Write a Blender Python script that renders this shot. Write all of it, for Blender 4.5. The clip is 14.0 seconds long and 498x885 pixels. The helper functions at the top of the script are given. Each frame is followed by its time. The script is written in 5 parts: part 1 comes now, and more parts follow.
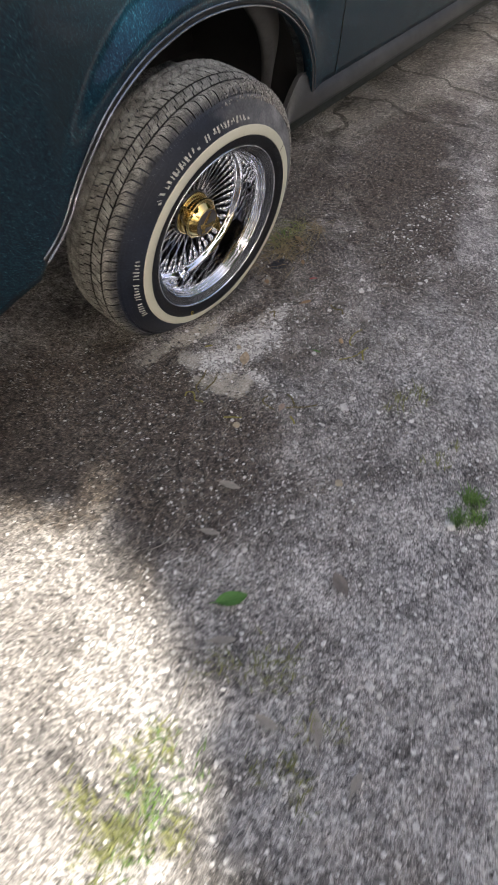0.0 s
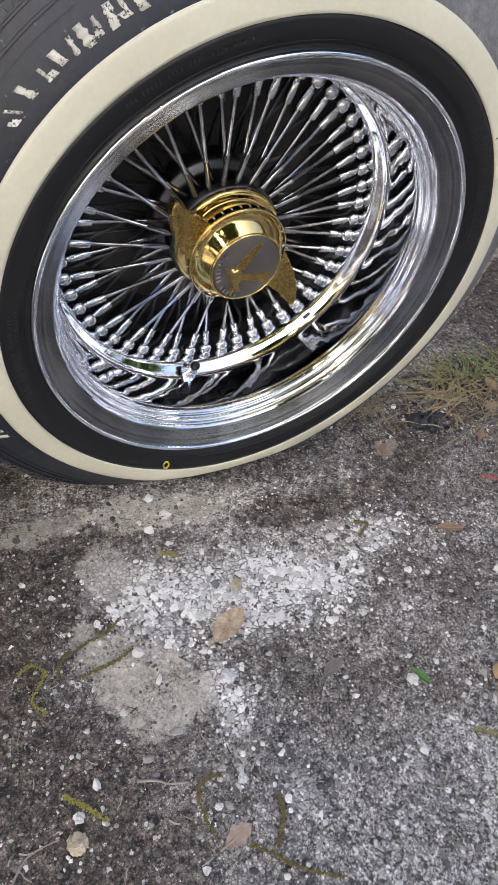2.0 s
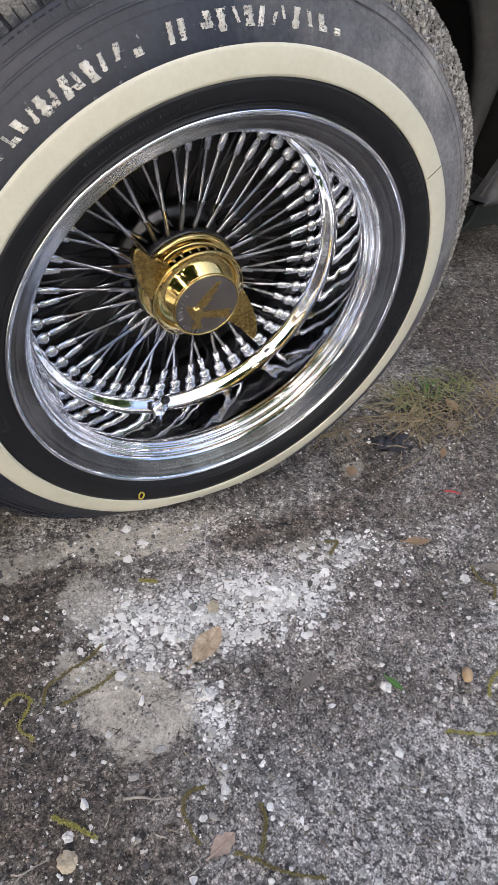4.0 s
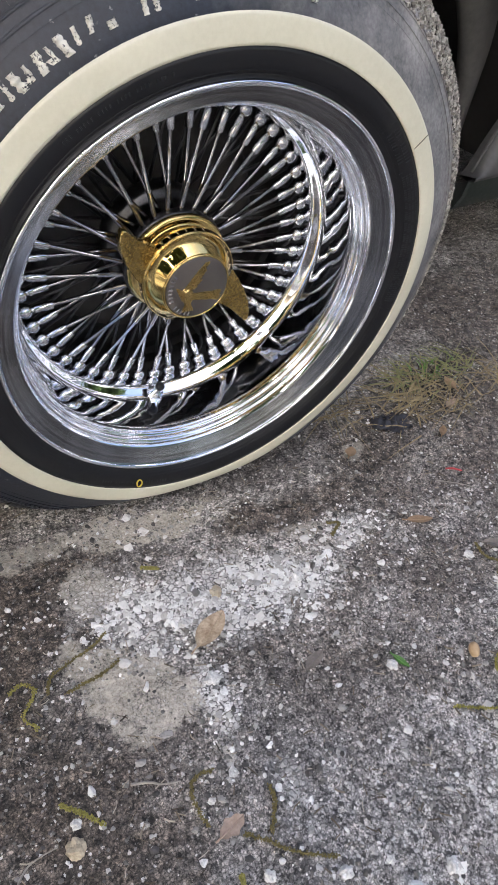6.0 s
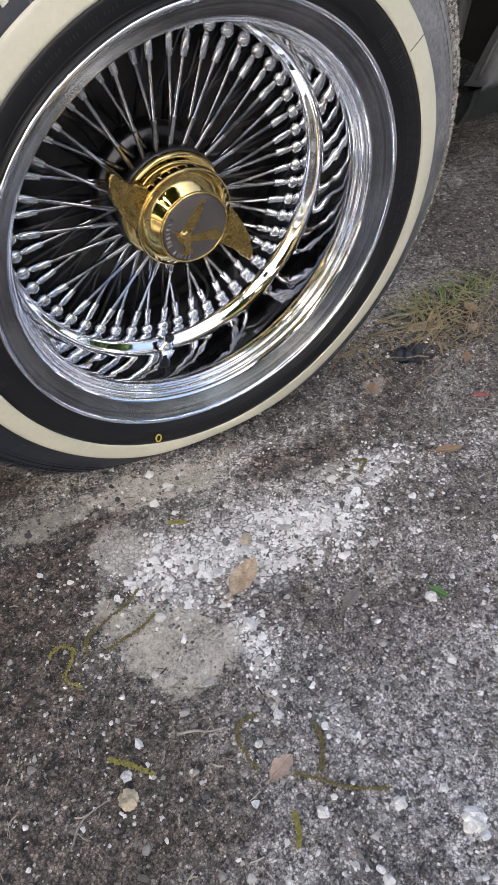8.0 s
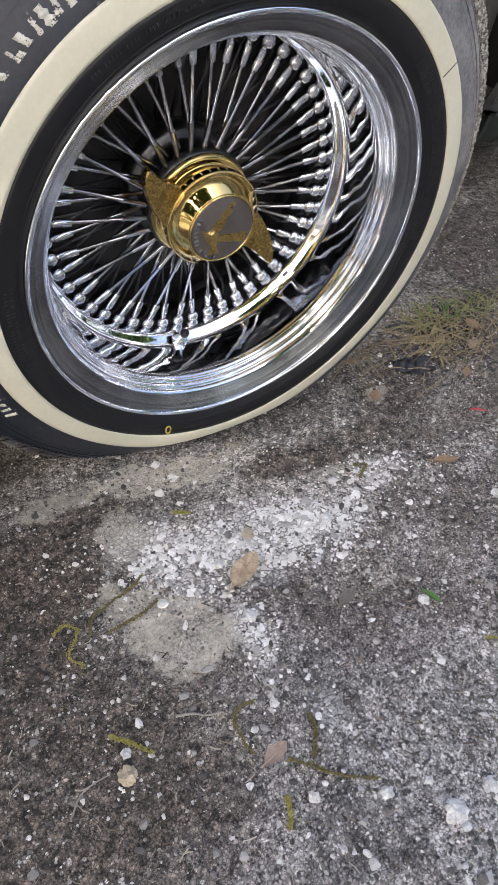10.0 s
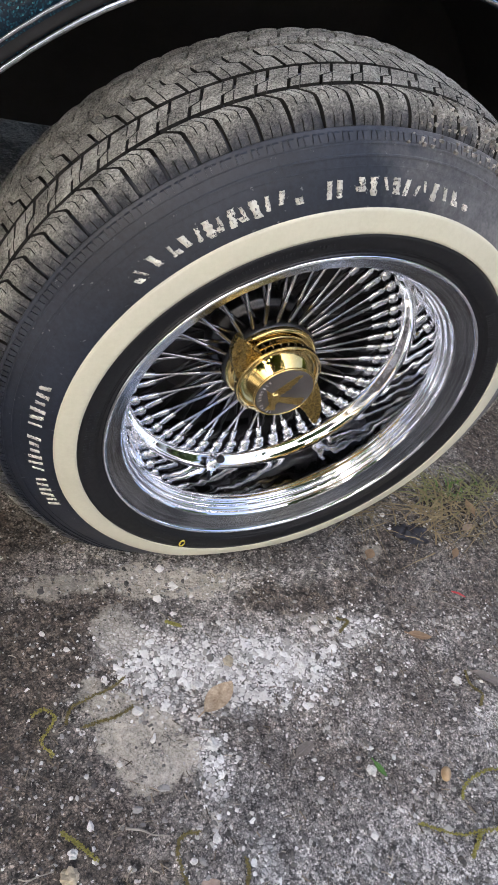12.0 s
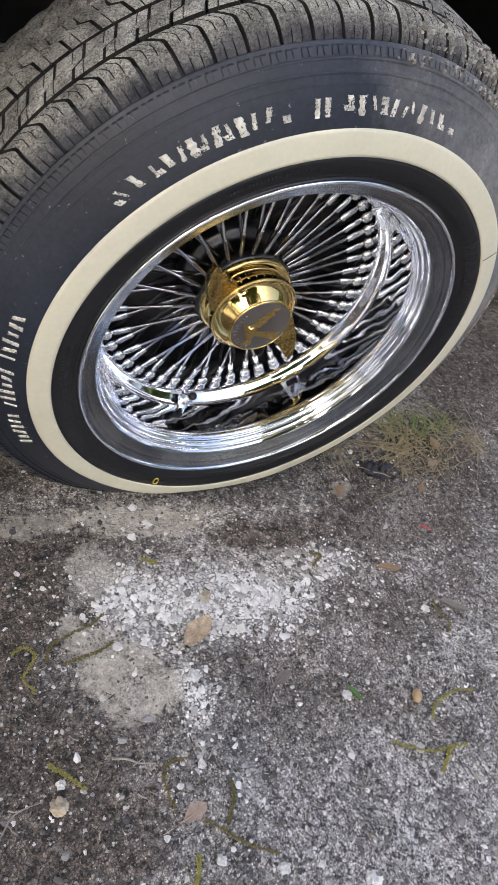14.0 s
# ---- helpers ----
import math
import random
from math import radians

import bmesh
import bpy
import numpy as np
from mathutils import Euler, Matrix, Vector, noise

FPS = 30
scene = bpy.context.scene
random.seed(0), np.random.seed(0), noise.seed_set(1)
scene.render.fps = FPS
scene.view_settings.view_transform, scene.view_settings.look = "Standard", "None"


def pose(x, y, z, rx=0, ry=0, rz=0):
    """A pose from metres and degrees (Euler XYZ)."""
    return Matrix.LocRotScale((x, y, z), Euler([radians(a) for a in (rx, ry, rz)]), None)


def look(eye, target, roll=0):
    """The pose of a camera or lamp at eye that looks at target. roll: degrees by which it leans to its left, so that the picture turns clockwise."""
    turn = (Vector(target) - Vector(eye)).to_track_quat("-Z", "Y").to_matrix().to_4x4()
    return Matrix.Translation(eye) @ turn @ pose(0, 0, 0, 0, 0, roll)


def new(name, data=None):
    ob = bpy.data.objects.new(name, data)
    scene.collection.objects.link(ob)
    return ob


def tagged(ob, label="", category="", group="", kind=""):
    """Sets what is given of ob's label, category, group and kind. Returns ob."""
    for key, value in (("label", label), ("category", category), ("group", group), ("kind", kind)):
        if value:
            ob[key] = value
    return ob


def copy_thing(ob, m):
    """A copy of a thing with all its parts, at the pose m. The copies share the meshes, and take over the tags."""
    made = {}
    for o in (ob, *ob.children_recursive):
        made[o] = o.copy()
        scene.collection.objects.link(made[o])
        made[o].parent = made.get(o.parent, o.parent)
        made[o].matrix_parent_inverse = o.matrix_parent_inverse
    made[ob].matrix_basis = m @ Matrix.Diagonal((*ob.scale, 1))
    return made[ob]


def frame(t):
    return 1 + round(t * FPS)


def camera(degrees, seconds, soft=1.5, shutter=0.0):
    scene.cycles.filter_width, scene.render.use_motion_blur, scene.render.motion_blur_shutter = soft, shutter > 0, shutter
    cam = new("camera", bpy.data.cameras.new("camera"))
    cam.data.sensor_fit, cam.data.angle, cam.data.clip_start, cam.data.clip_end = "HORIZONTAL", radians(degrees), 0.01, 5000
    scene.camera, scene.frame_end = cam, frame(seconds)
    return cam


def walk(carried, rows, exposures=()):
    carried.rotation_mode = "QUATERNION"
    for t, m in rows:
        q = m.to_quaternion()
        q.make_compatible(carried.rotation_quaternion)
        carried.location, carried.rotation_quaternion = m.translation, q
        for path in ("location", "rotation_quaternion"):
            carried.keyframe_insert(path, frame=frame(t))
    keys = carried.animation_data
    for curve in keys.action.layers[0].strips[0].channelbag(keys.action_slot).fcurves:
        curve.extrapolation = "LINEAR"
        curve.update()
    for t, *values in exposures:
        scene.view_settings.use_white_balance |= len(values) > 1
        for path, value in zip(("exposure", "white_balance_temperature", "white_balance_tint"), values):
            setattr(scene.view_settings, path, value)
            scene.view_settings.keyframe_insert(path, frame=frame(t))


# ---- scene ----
cam = camera(39.39, 14.0, soft=1.15, shutter=0.25)
# seconds, place in metres, turn in degrees
PATH = [
    (0, -1.0604, -0.9012, 1.1363, 40.59, -3.03, -50.52),
    (0.2, -0.9073, -0.8082, 1.0491, 39.37, -5.77, -47.98),
    (0.5, -0.6675, -0.6499, 1.0022, 35.52, -5.51, -41.48),
    (1, -0.3537, -0.4968, 0.7950, 37.85, -2.67, -31.03),
    (1.5, -0.2791, -0.4272, 0.5986, 47.52, -5.32, -27.76),
    (2, -0.2736, -0.4455, 0.5642, 46.42, -7.13, -25.74),
    (2.5, -0.2755, -0.4460, 0.5765, 47.39, -6.73, -26.79),
    (3, -0.2762, -0.4634, 0.5829, 48.97, -6.43, -27.60),
    (5.5, -0.2747, -0.4871, 0.5773, 49.84, -4.78, -29.59),
    (6, -0.2705, -0.4896, 0.5692, 49.51, -3.82, -29.88),
    (6.5, -0.2623, -0.5011, 0.5545, 48.32, -1.00, -32.21),
    (7, -0.2602, -0.5049, 0.5487, 48.19, -0.59, -32.64),
    (7.5, -0.2570, -0.4926, 0.5481, 46.73, 2.01, -31.85),
    (10, -0.2939, -0.4891, 0.5620, 45.88, -2.32, -30.35),
    (10.5, -0.3026, -0.4907, 0.5853, 48.11, -5.39, -28.95),
    (11, -0.3073, -0.4891, 0.5827, 47.27, -6.18, -28.59),
    (11.5, -0.3177, -0.4679, 0.6057, 45.68, -8.54, -27.15),
    (12, -0.3536, -0.4548, 0.6565, 49.73, -15.64, -21.21),
    (12.5, -0.3640, -0.4480, 0.6474, 48.61, -16.85, -23.79),
    (13, -0.3700, -0.4443, 0.6429, 47.91, -18.27, -23.64),
    (13.5, -0.3626, -0.4459, 0.6350, 47.12, -17.49, -25.38),
    (14, -0.3745, -0.4480, 0.6362, 46.31, -17.94, -24.77),
]
walk(cam, [(t, pose(x, y, z, rx, ry, rz)) for t, x, y, z, rx, ry, rz in PATH], [(0.0, 1.52, 6380, 11), (0.5, 2.14, 6170, 10), (1.0, 2.3, 6150, 10), (14.0, 2.28, 6150, 10)])

# ---- light ----
SUN = Vector((-0.46, -0.50, 0.73)).normalized()
world = bpy.data.worlds.new("sky")
scene.world = world
world.use_nodes = True
sky = world.node_tree.nodes.new("ShaderNodeTexSky")
sky.sky_type, sky.sun_disc = "NISHITA", False
sky.sun_elevation = math.asin(SUN.z)
sky.sun_rotation = math.atan2(SUN.x, SUN.y)
sky.dust_density, sky.air_density, sky.ozone_density = 8.0, 1.0, 1.0
world.node_tree.links.new(sky.outputs[0], world.node_tree.nodes["Background"].inputs[0])
world.node_tree.nodes["Background"].inputs[1].default_value = 0.101
sun = new("sun", bpy.data.lights.new("sun", "SUN"))
sun.data.energy, sun.data.angle, sun.data.color = 3.8, radians(0.5), (1.0, 0.93, 0.80)
sun.matrix_world = look(SUN * 20, (0, 0, 0))

# ---- materials ----


def shader(name, rough=0.5, metal=0.0):
    m = bpy.data.materials.new(name)
    m.use_nodes = True
    b = m.node_tree.nodes["Principled BSDF"]
    b.inputs["Roughness"].default_value, b.inputs["Metallic"].default_value = rough, metal
    return m, m.node_tree, b


def node(tree, kind, **inputs):
    n = tree.nodes.new("ShaderNode" + kind)
    for k, v in inputs.items():
        n.inputs[k.replace("_", " ")].default_value = v
    return n


def ramp(tree, source, stops):
    r = tree.nodes.new("ShaderNodeValToRGB")
    e = r.color_ramp.elements
    while len(e) < len(stops):
        e.new(0.5)
    for el, (p, c) in zip(e, stops):
        el.position, el.color = p, (*c, 1) if len(c) == 3 else c
    tree.links.new(source, r.inputs[0])
    return r.outputs[0]


def grey(v):
    return (v, v, v)


def mix(tree, factor, a, b, kind="MIX"):
    n = tree.nodes.new("ShaderNodeMix")
    n.data_type, n.blend_type = "RGBA", kind
    for socket, v in ((n.inputs[0], factor), (n.inputs[6], a), (n.inputs[7], b)):
        if isinstance(v, (int, float)):
            socket.default_value = v
        elif isinstance(v, tuple):
            socket.default_value = (*v, 1)
        else:
            tree.links.new(v, socket)
    return n.outputs[2]


def noise_of(tree, scale, detail=4, rough=0.55, space="Object"):
    co = tree.nodes.new("ShaderNodeTexCoord")
    n = node(tree, "TexNoise", Scale=scale, Detail=detail, Roughness=rough)
    tree.links.new(co.outputs[space], n.inputs["Vector"])
    return n.outputs["Fac"]


def bumped(tree, b, height, strength, distance):
    n = node(tree, "Bump", Strength=strength, Distance=distance)
    tree.links.new(height, n.inputs["Height"])
    tree.links.new(n.outputs[0], b.inputs["Normal"])


def scaled(t, socket, k):
    n = node(t, "Math")
    n.operation = "MULTIPLY"
    t.links.new(socket, n.inputs[0])
    n.inputs[1].default_value = k
    return n.outputs[0]


def surface(name, dark, light, scale, rough=0.6, metal=0.0, fine=0.0, bump=0.0, depth=0.001, rough_span=0.1):
    """Two scales of variation in colour, roughness that follows the fine one, and relief."""
    m, t, b = shader(name, rough, metal)
    big = noise_of(t, scale)
    small = noise_of(t, fine or scale * 9, 6, 0.65)
    both = mix(t, 0.45, big, small)
    t.links.new(ramp(t, both, [(0.32, dark), (0.68, light)]), b.inputs["Base Color"])
    t.links.new(ramp(t, small, [(0.3, grey(max(rough - rough_span, 0.02))), (0.7, grey(min(rough + rough_span, 1)))]), b.inputs["Roughness"])
    if bump:
        bumped(t, b, small, bump, depth)
    return m


def chrome_material():
    """Polished chrome, slightly wavy from plating, with faint dust specks."""
    m, t, b = shader("chrome", 0.015, 1.0)
    wave, ripple, fine = noise_of(t, 24, 2, 0.4), noise_of(t, 75, 2, 0.4), noise_of(t, 420, 5, 0.7)
    t.links.new(ramp(t, mix(t, 0.5, wave, fine), [(0.32, (0.72, 0.75, 0.81)), (0.66, (0.86, 0.88, 0.93))]), b.inputs["Base Color"])
    t.links.new(ramp(t, fine, [(0.50, grey(0.012)), (0.70, grey(0.10))]), b.inputs["Roughness"])
    bumped(t, b, mix(t, 0.07, wave, ripple), 1.0, 0.0011)
    return m


CHROME = chrome_material()


def lathe_material():
    """Worn grey chrome with fine lines that run round the wheel and dull specks."""
    m, t, b = shader("worn chrome", 0.2, 1.0)
    co = t.nodes.new("ShaderNodeTexCoord")
    xyz = t.nodes.new("ShaderNodeSeparateXYZ")
    t.links.new(co.outputs["Object"], xyz.inputs[0])
    flat = t.nodes.new("ShaderNodeCombineXYZ")
    t.links.new(xyz.outputs["X"], flat.inputs[0])
    t.links.new(xyz.outputs["Z"], flat.inputs[1])
    ln = node(t, "VectorMath")
    ln.operation = "LENGTH"
    t.links.new(flat.outputs[0], ln.inputs[0])
    drift = node(t, "Math")
    drift.operation = "MULTIPLY_ADD"
    t.links.new(noise_of(t, 9, 3), drift.inputs[0])
    drift.inputs[1].default_value = 0.0012
    t.links.new(ln.outputs["Value"], drift.inputs[2])
    line = node(t, "TexNoise", Scale=240.0, Detail=2.0, Roughness=0.7)
    line.noise_dimensions = "1D"
    t.links.new(drift.outputs[0], line.inputs["W"])
    speck = ramp(t, noise_of(t, 160, 6, 0.7), [(0.58, grey(0.0)), (0.72, grey(0.45))])
    tone = ramp(t, mix(t, 0.5, line.outputs["Fac"], noise_of(t, 30, 5)), [(0.38, (0.20, 0.212, 0.23)), (0.60, (0.36, 0.378, 0.41))])
    t.links.new(mix(t, speck, tone, (0.20, 0.20, 0.20)), b.inputs["Base Color"])
    t.links.new(ramp(t, mix(t, 0.5, line.outputs["Fac"], noise_of(t, 60, 5)), [(0.35, grey(0.13)), (0.65, grey(0.26))]), b.inputs["Roughness"])
    return m


CHROME_LIP = lathe_material()
CHROME_TRIM = surface("dull chrome trim", (0.34, 0.35, 0.37), (0.56, 0.57, 0.60), 40, 0.16, 1.0, 500, 0.05, 0.0003, 0.06)
STEEL = surface("spoke steel", (0.24, 0.24, 0.255), (0.42, 0.42, 0.44), 60, 0.06, 1.0, 500, 0.03, 0.0002, 0.03)
NIPPLE = surface("nipple chrome", (0.50, 0.51, 0.54), (0.70, 0.71, 0.74), 60, 0.06, 1.0, 500, 0.03, 0.0002, 0.03)
# Spoke steel darkened for shade round the hub and deep in the barrel.
STEEL_SHADED = surface("steel darkened as shade", (0.05, 0.05, 0.052), (0.18, 0.18, 0.185), 60, 0.36, 1.0, 500, 0.05, 0.0003, 0.08)
GOLD = surface("gold plate", (0.64, 0.46, 0.155), (0.79, 0.60, 0.26), 40, 0.07, 1.0, 300, 0.05, 0.0003, 0.05)
GOLD_DULL = surface("dull gold plate", (0.36, 0.25, 0.075), (0.56, 0.40, 0.14), 60, 0.26, 1.0, 350, 0.05, 0.0003, 0.05)
EMBLEM = surface("brushed gold", (0.50, 0.36, 0.12), (0.74, 0.56, 0.24), 200, 0.28, 1.0, 900, 0.2, 0.0002, 0.08)
DISC = surface("grey enamel", (0.085, 0.078, 0.075), (0.14, 0.128, 0.12), 60, 0.42, 0.35, 700, 0.1, 0.0003)
DRUM = surface("dusty cast iron", (0.018, 0.018, 0.019), (0.085, 0.082, 0.08), 20, 0.7, 0.2, 180, 0.4, 0.001)
RUBBER = surface("black rubber", (0.003, 0.0035, 0.005), (0.007, 0.008, 0.011), 14, 0.46, 0.0, 220, 0.15, 0.0006)

PRINT = surface("raised print rubber", (0.012, 0.013, 0.016), (0.026, 0.027, 0.031), 30, 0.5, 0.0, 300, 0.1, 0.0003)
# Dusty rubber, blackened for the shade inside the tread slots.
SLOT = surface("dirty shaded slot rubber", (0.004, 0.004, 0.004), (0.030, 0.028, 0.024), 40, 0.9, 0.0, 260, 0.3, 0.001)


def sidewall_material():
    """Bluish black rubber, dusty grey on the trailing side, with pale scuffs."""
    m, t, b = shader("scuffed rubber", 0.55)
    co = t.nodes.new("ShaderNodeTexCoord")
    xyz = t.nodes.new("ShaderNodeSeparateXYZ")
    t.links.new(co.outputs["Object"], xyz.inputs[0])
    far = node(t, "Math")
    far.operation = "MULTIPLY_ADD"
    t.links.new(noise_of(t, 13, 6, 0.7), far.inputs[0])
    far.inputs[1].default_value = 0.30
    lean = node(t, "Math")
    lean.operation = "MULTIPLY_ADD"
    t.links.new(xyz.outputs["Z"], lean.inputs[0])
    lean.inputs[1].default_value = 0.6
    t.links.new(xyz.outputs["X"], lean.inputs[2])
    t.links.new(lean.outputs[0], far.inputs[2])
    dusty = ramp(t, far.outputs[0], [(0.27, grey(0.0)), (0.50, grey(0.95))])
    dark = ramp(t, mix(t, 0.5, noise_of(t, 11, 5), noise_of(t, 240, 6, 0.7)), [(0.34, (0.005, 0.008, 0.015)), (0.68, (0.026, 0.033, 0.052))])
    dust = ramp(t, mix(t, 0.5, noise_of(t, 24, 5), noise_of(t, 260, 6, 0.7)), [(0.34, (0.12, 0.117, 0.118)), (0.66, (0.42, 0.41, 0.40))])
    fleck = ramp(t, noise_of(t, 190, 4, 0.6), [(0.67, grey(0.0)), (0.73, grey(0.6))])
    t.links.new(mix(t, fleck, mix(t, dusty, dark, dust), (0.30, 0.30, 0.30)), b.inputs["Base Color"])
    t.links.new(ramp(t, dusty, [(0.0, grey(0.40)), (1.0, grey(0.85))]), b.inputs["Roughness"])
    bumped(t, b, noise_of(t, 260, 6, 0.7), 0.25, 0.0006)
    return m


RUBBER_WORN = sidewall_material()


def tread_material():
    """Rubber with grey-brown road dust on the running face, cleaner and bluish down the shoulder."""
    m, t, b = shader("dusty tread rubber", 0.88)
    co = t.nodes.new("ShaderNodeTexCoord")
    xyz = t.nodes.new("ShaderNodeSeparateXYZ")
    t.links.new(co.outputs["Object"], xyz.inputs[0])
    wear = node(t, "Math")
    wear.operation = "MULTIPLY_ADD"
    t.links.new(noise_of(t, 38, 6, 0.7), wear.inputs[0])
    wear.inputs[1].default_value = 0.030
    caked = node(t, "Math")
    caked.operation = "ADD"
    t.links.new(xyz.outputs["Y"], caked.inputs[0])
    t.links.new(scaled(t, ramp(t, xyz.outputs["X"], [(0.06, grey(0.0)), (0.20, grey(1.0))]), 0.022), caked.inputs[1])
    t.links.new(caked.outputs[0], wear.inputs[2])
    face = ramp(t, scaled(t, wear.outputs[0], 10), [(0.415, grey(0.0)), (0.565, grey(1.0))])
    dust = ramp(t, mix(t, 0.62, noise_of(t, 45, 5), noise_of(t, 620, 6, 0.75)), [(0.37, (0.055, 0.053, 0.047)), (0.5, (0.29, 0.28, 0.245)), (0.62, (0.62, 0.60, 0.53))])
    nick = ramp(t, mix(t, 0.5, noise_of(t, 300, 9, 0.8), noise_of(t, 900, 4, 0.7)), [(0.42, grey(0.06)), (0.49, grey(1.0))])
    dust = mix(t, 0.85, dust, nick, "MULTIPLY")
    bare = ramp(t, noise_of(t, 150, 6, 0.7), [(0.35, (0.016, 0.018, 0.024)), (0.7, (0.085, 0.088, 0.10))])
    t.links.new(mix(t, face, bare, dust), b.inputs["Base Color"])
    bumped(t, b, noise_of(t, 520, 6, 0.75), 1.0, 0.0016)
    return m


TREAD = tread_material()
CREAM = surface("cream white wall rubber", (0.60, 0.585, 0.455), (0.71, 0.695, 0.565), 9, 0.5, 0.0, 260, 0.08, 0.0004)
def letter_material():
    """White moulded lettering, the paint chipped through to the rubber."""
    m, t, b = shader("worn white lettering", 0.6)
    paint = ramp(t, noise_of(t, 90, 5), [(0.34, (0.42, 0.41, 0.36)), (0.62, (0.74, 0.73, 0.65))])
    worn = ramp(t, mix(t, 0.5, noise_of(t, 150, 6, 0.7), noise_of(t, 600, 4, 0.7)), [(0.415, grey(1.0)), (0.445, grey(0.0))])
    t.links.new(mix(t, worn, paint, (0.03, 0.033, 0.042)), b.inputs["Base Color"])
    return m


LETTER = letter_material()
YELLOW = surface("yellow paint", (0.62, 0.46, 0.05), (0.75, 0.60, 0.10), 200, 0.6)
BLACK = surface("black crack", (0.03, 0.026, 0.02), (0.09, 0.08, 0.06), 300, 0.9)
DARK = surface("dark underseal", (0.006, 0.006, 0.007), (0.022, 0.021, 0.02), 9, 0.85, 0.0, 90, 0.3, 0.002)
STRUT = surface("dusty grey steel", (0.06, 0.06, 0.06), (0.15, 0.147, 0.14), 12, 0.7, 0.2, 120, 0.3, 0.001)
BARK = surface("oak bark", (0.06, 0.048, 0.038), (0.16, 0.135, 0.11), 6, 0.9, 0.0, 40, 0.8, 0.02)
LEAF_DRY = surface("dry oak leaf", (0.22, 0.14, 0.075), (0.42, 0.29, 0.18), 60, 0.75, 0.0, 500, 0.4, 0.0006)
LEAF_TAN = surface("pale tan oak leaf", (0.20, 0.12, 0.06), (0.66, 0.54, 0.38), 150, 0.7, 0.0, 500, 0.4, 0.0006)
LEAF_PINK = surface("pale dry leaf", (0.28, 0.20, 0.15), (0.50, 0.39, 0.31), 60, 0.7, 0.0, 500, 0.4, 0.0006)
LEAF_GREY = surface("weathered leaf", (0.13, 0.11, 0.095), (0.27, 0.24, 0.21), 60, 0.8, 0.0, 500, 0.4, 0.0006)
LEAF_PALE = surface("bleached oval leaf", (0.22, 0.20, 0.17), (0.45, 0.415, 0.36), 60, 0.8, 0.0, 500, 0.4, 0.0006)
LEAF_BLACK = surface("rotten leaf", (0.010, 0.010, 0.014), (0.06, 0.058, 0.07), 90, 0.5, 0.0, 500, 0.6, 0.001)
LEAF_GREEN = surface("fresh green leaf", (0.06, 0.15, 0.025), (0.11, 0.25, 0.05), 50, 0.5, 0.0, 400, 0.3, 0.0005)
CATKIN = surface("yellow-green catkin", (0.10, 0.095, 0.015), (0.46, 0.42, 0.11), 500, 0.85, 0.0, 1200, 0.7, 0.001)
CATKIN_OLD = surface("brown catkin", (0.07, 0.058, 0.02), (0.27, 0.22, 0.08), 500, 0.9, 0.0, 1200, 0.7, 0.001)
TWIG = surface("bleached twig", (0.20, 0.18, 0.15), (0.42, 0.39, 0.34), 120, 0.9, 0.0, 700, 0.5, 0.0006)
NEEDLE = surface("dry grass", (0.16, 0.12, 0.065), (0.42, 0.34, 0.19), 80, 0.85)
GRASS = surface("green grass", (0.06, 0.13, 0.02), (0.17, 0.28, 0.065), 30, 0.6)
GRASS_PALE = surface("yellow-green grass", (0.13, 0.15, 0.05), (0.30, 0.30, 0.12), 30, 0.7)
STONE_WHITE = surface("white stone", (0.40, 0.39, 0.365), (0.84, 0.83, 0.80), 140, 0.75, 0.0, 600, 0.4, 0.001)
STONE_TAN = surface("tan stone", (0.34, 0.28, 0.19), (0.56, 0.49, 0.36), 70, 0.8, 0.0, 600, 0.4, 0.001)
ACORN = surface("acorn shell", (0.36, 0.24, 0.13), (0.52, 0.38, 0.22), 90, 0.4, 0.0, 400, 0.1, 0.0004)
RED = surface("red scrap", (0.45, 0.03, 0.04), (0.6, 0.08, 0.08), 90, 0.5)


def paint_material():
    """Dark teal metallic paint: fine bright flakes under a clear coat, with dust."""
    m, t, b = shader("teal metallic paint", 0.2, 0.6)
    co = t.nodes.new("ShaderNodeTexCoord")
    v = node(t, "TexVoronoi", Scale=900.0)
    t.links.new(co.outputs["Object"], v.inputs["Vector"])
    flake = ramp(t, v.outputs["Color"], [(0.0, (0.001, 0.009, 0.020)), (0.62, (0.0025, 0.020, 0.040)), (0.88, (0.014, 0.115, 0.165)), (0.96, (0.18, 0.58, 0.62)), (1.0, (0.50, 0.88, 0.88))])
    dust = ramp(t, noise_of(t, 5, 8, 0.7), [(0.6, grey(0.0)), (0.85, grey(0.05))])
    t.links.new(mix(t, dust, flake, (0.03, 0.05, 0.058)), b.inputs["Base Color"])
    t.links.new(ramp(t, noise_of(t, 12, 5), [(0.3, grey(0.33)), (0.7, grey(0.42))]), b.inputs["Roughness"])
    b.inputs["Coat Weight"].default_value, b.inputs["Coat Roughness"].default_value = 0.45, 0.05
    return m


PAINT = paint_material()


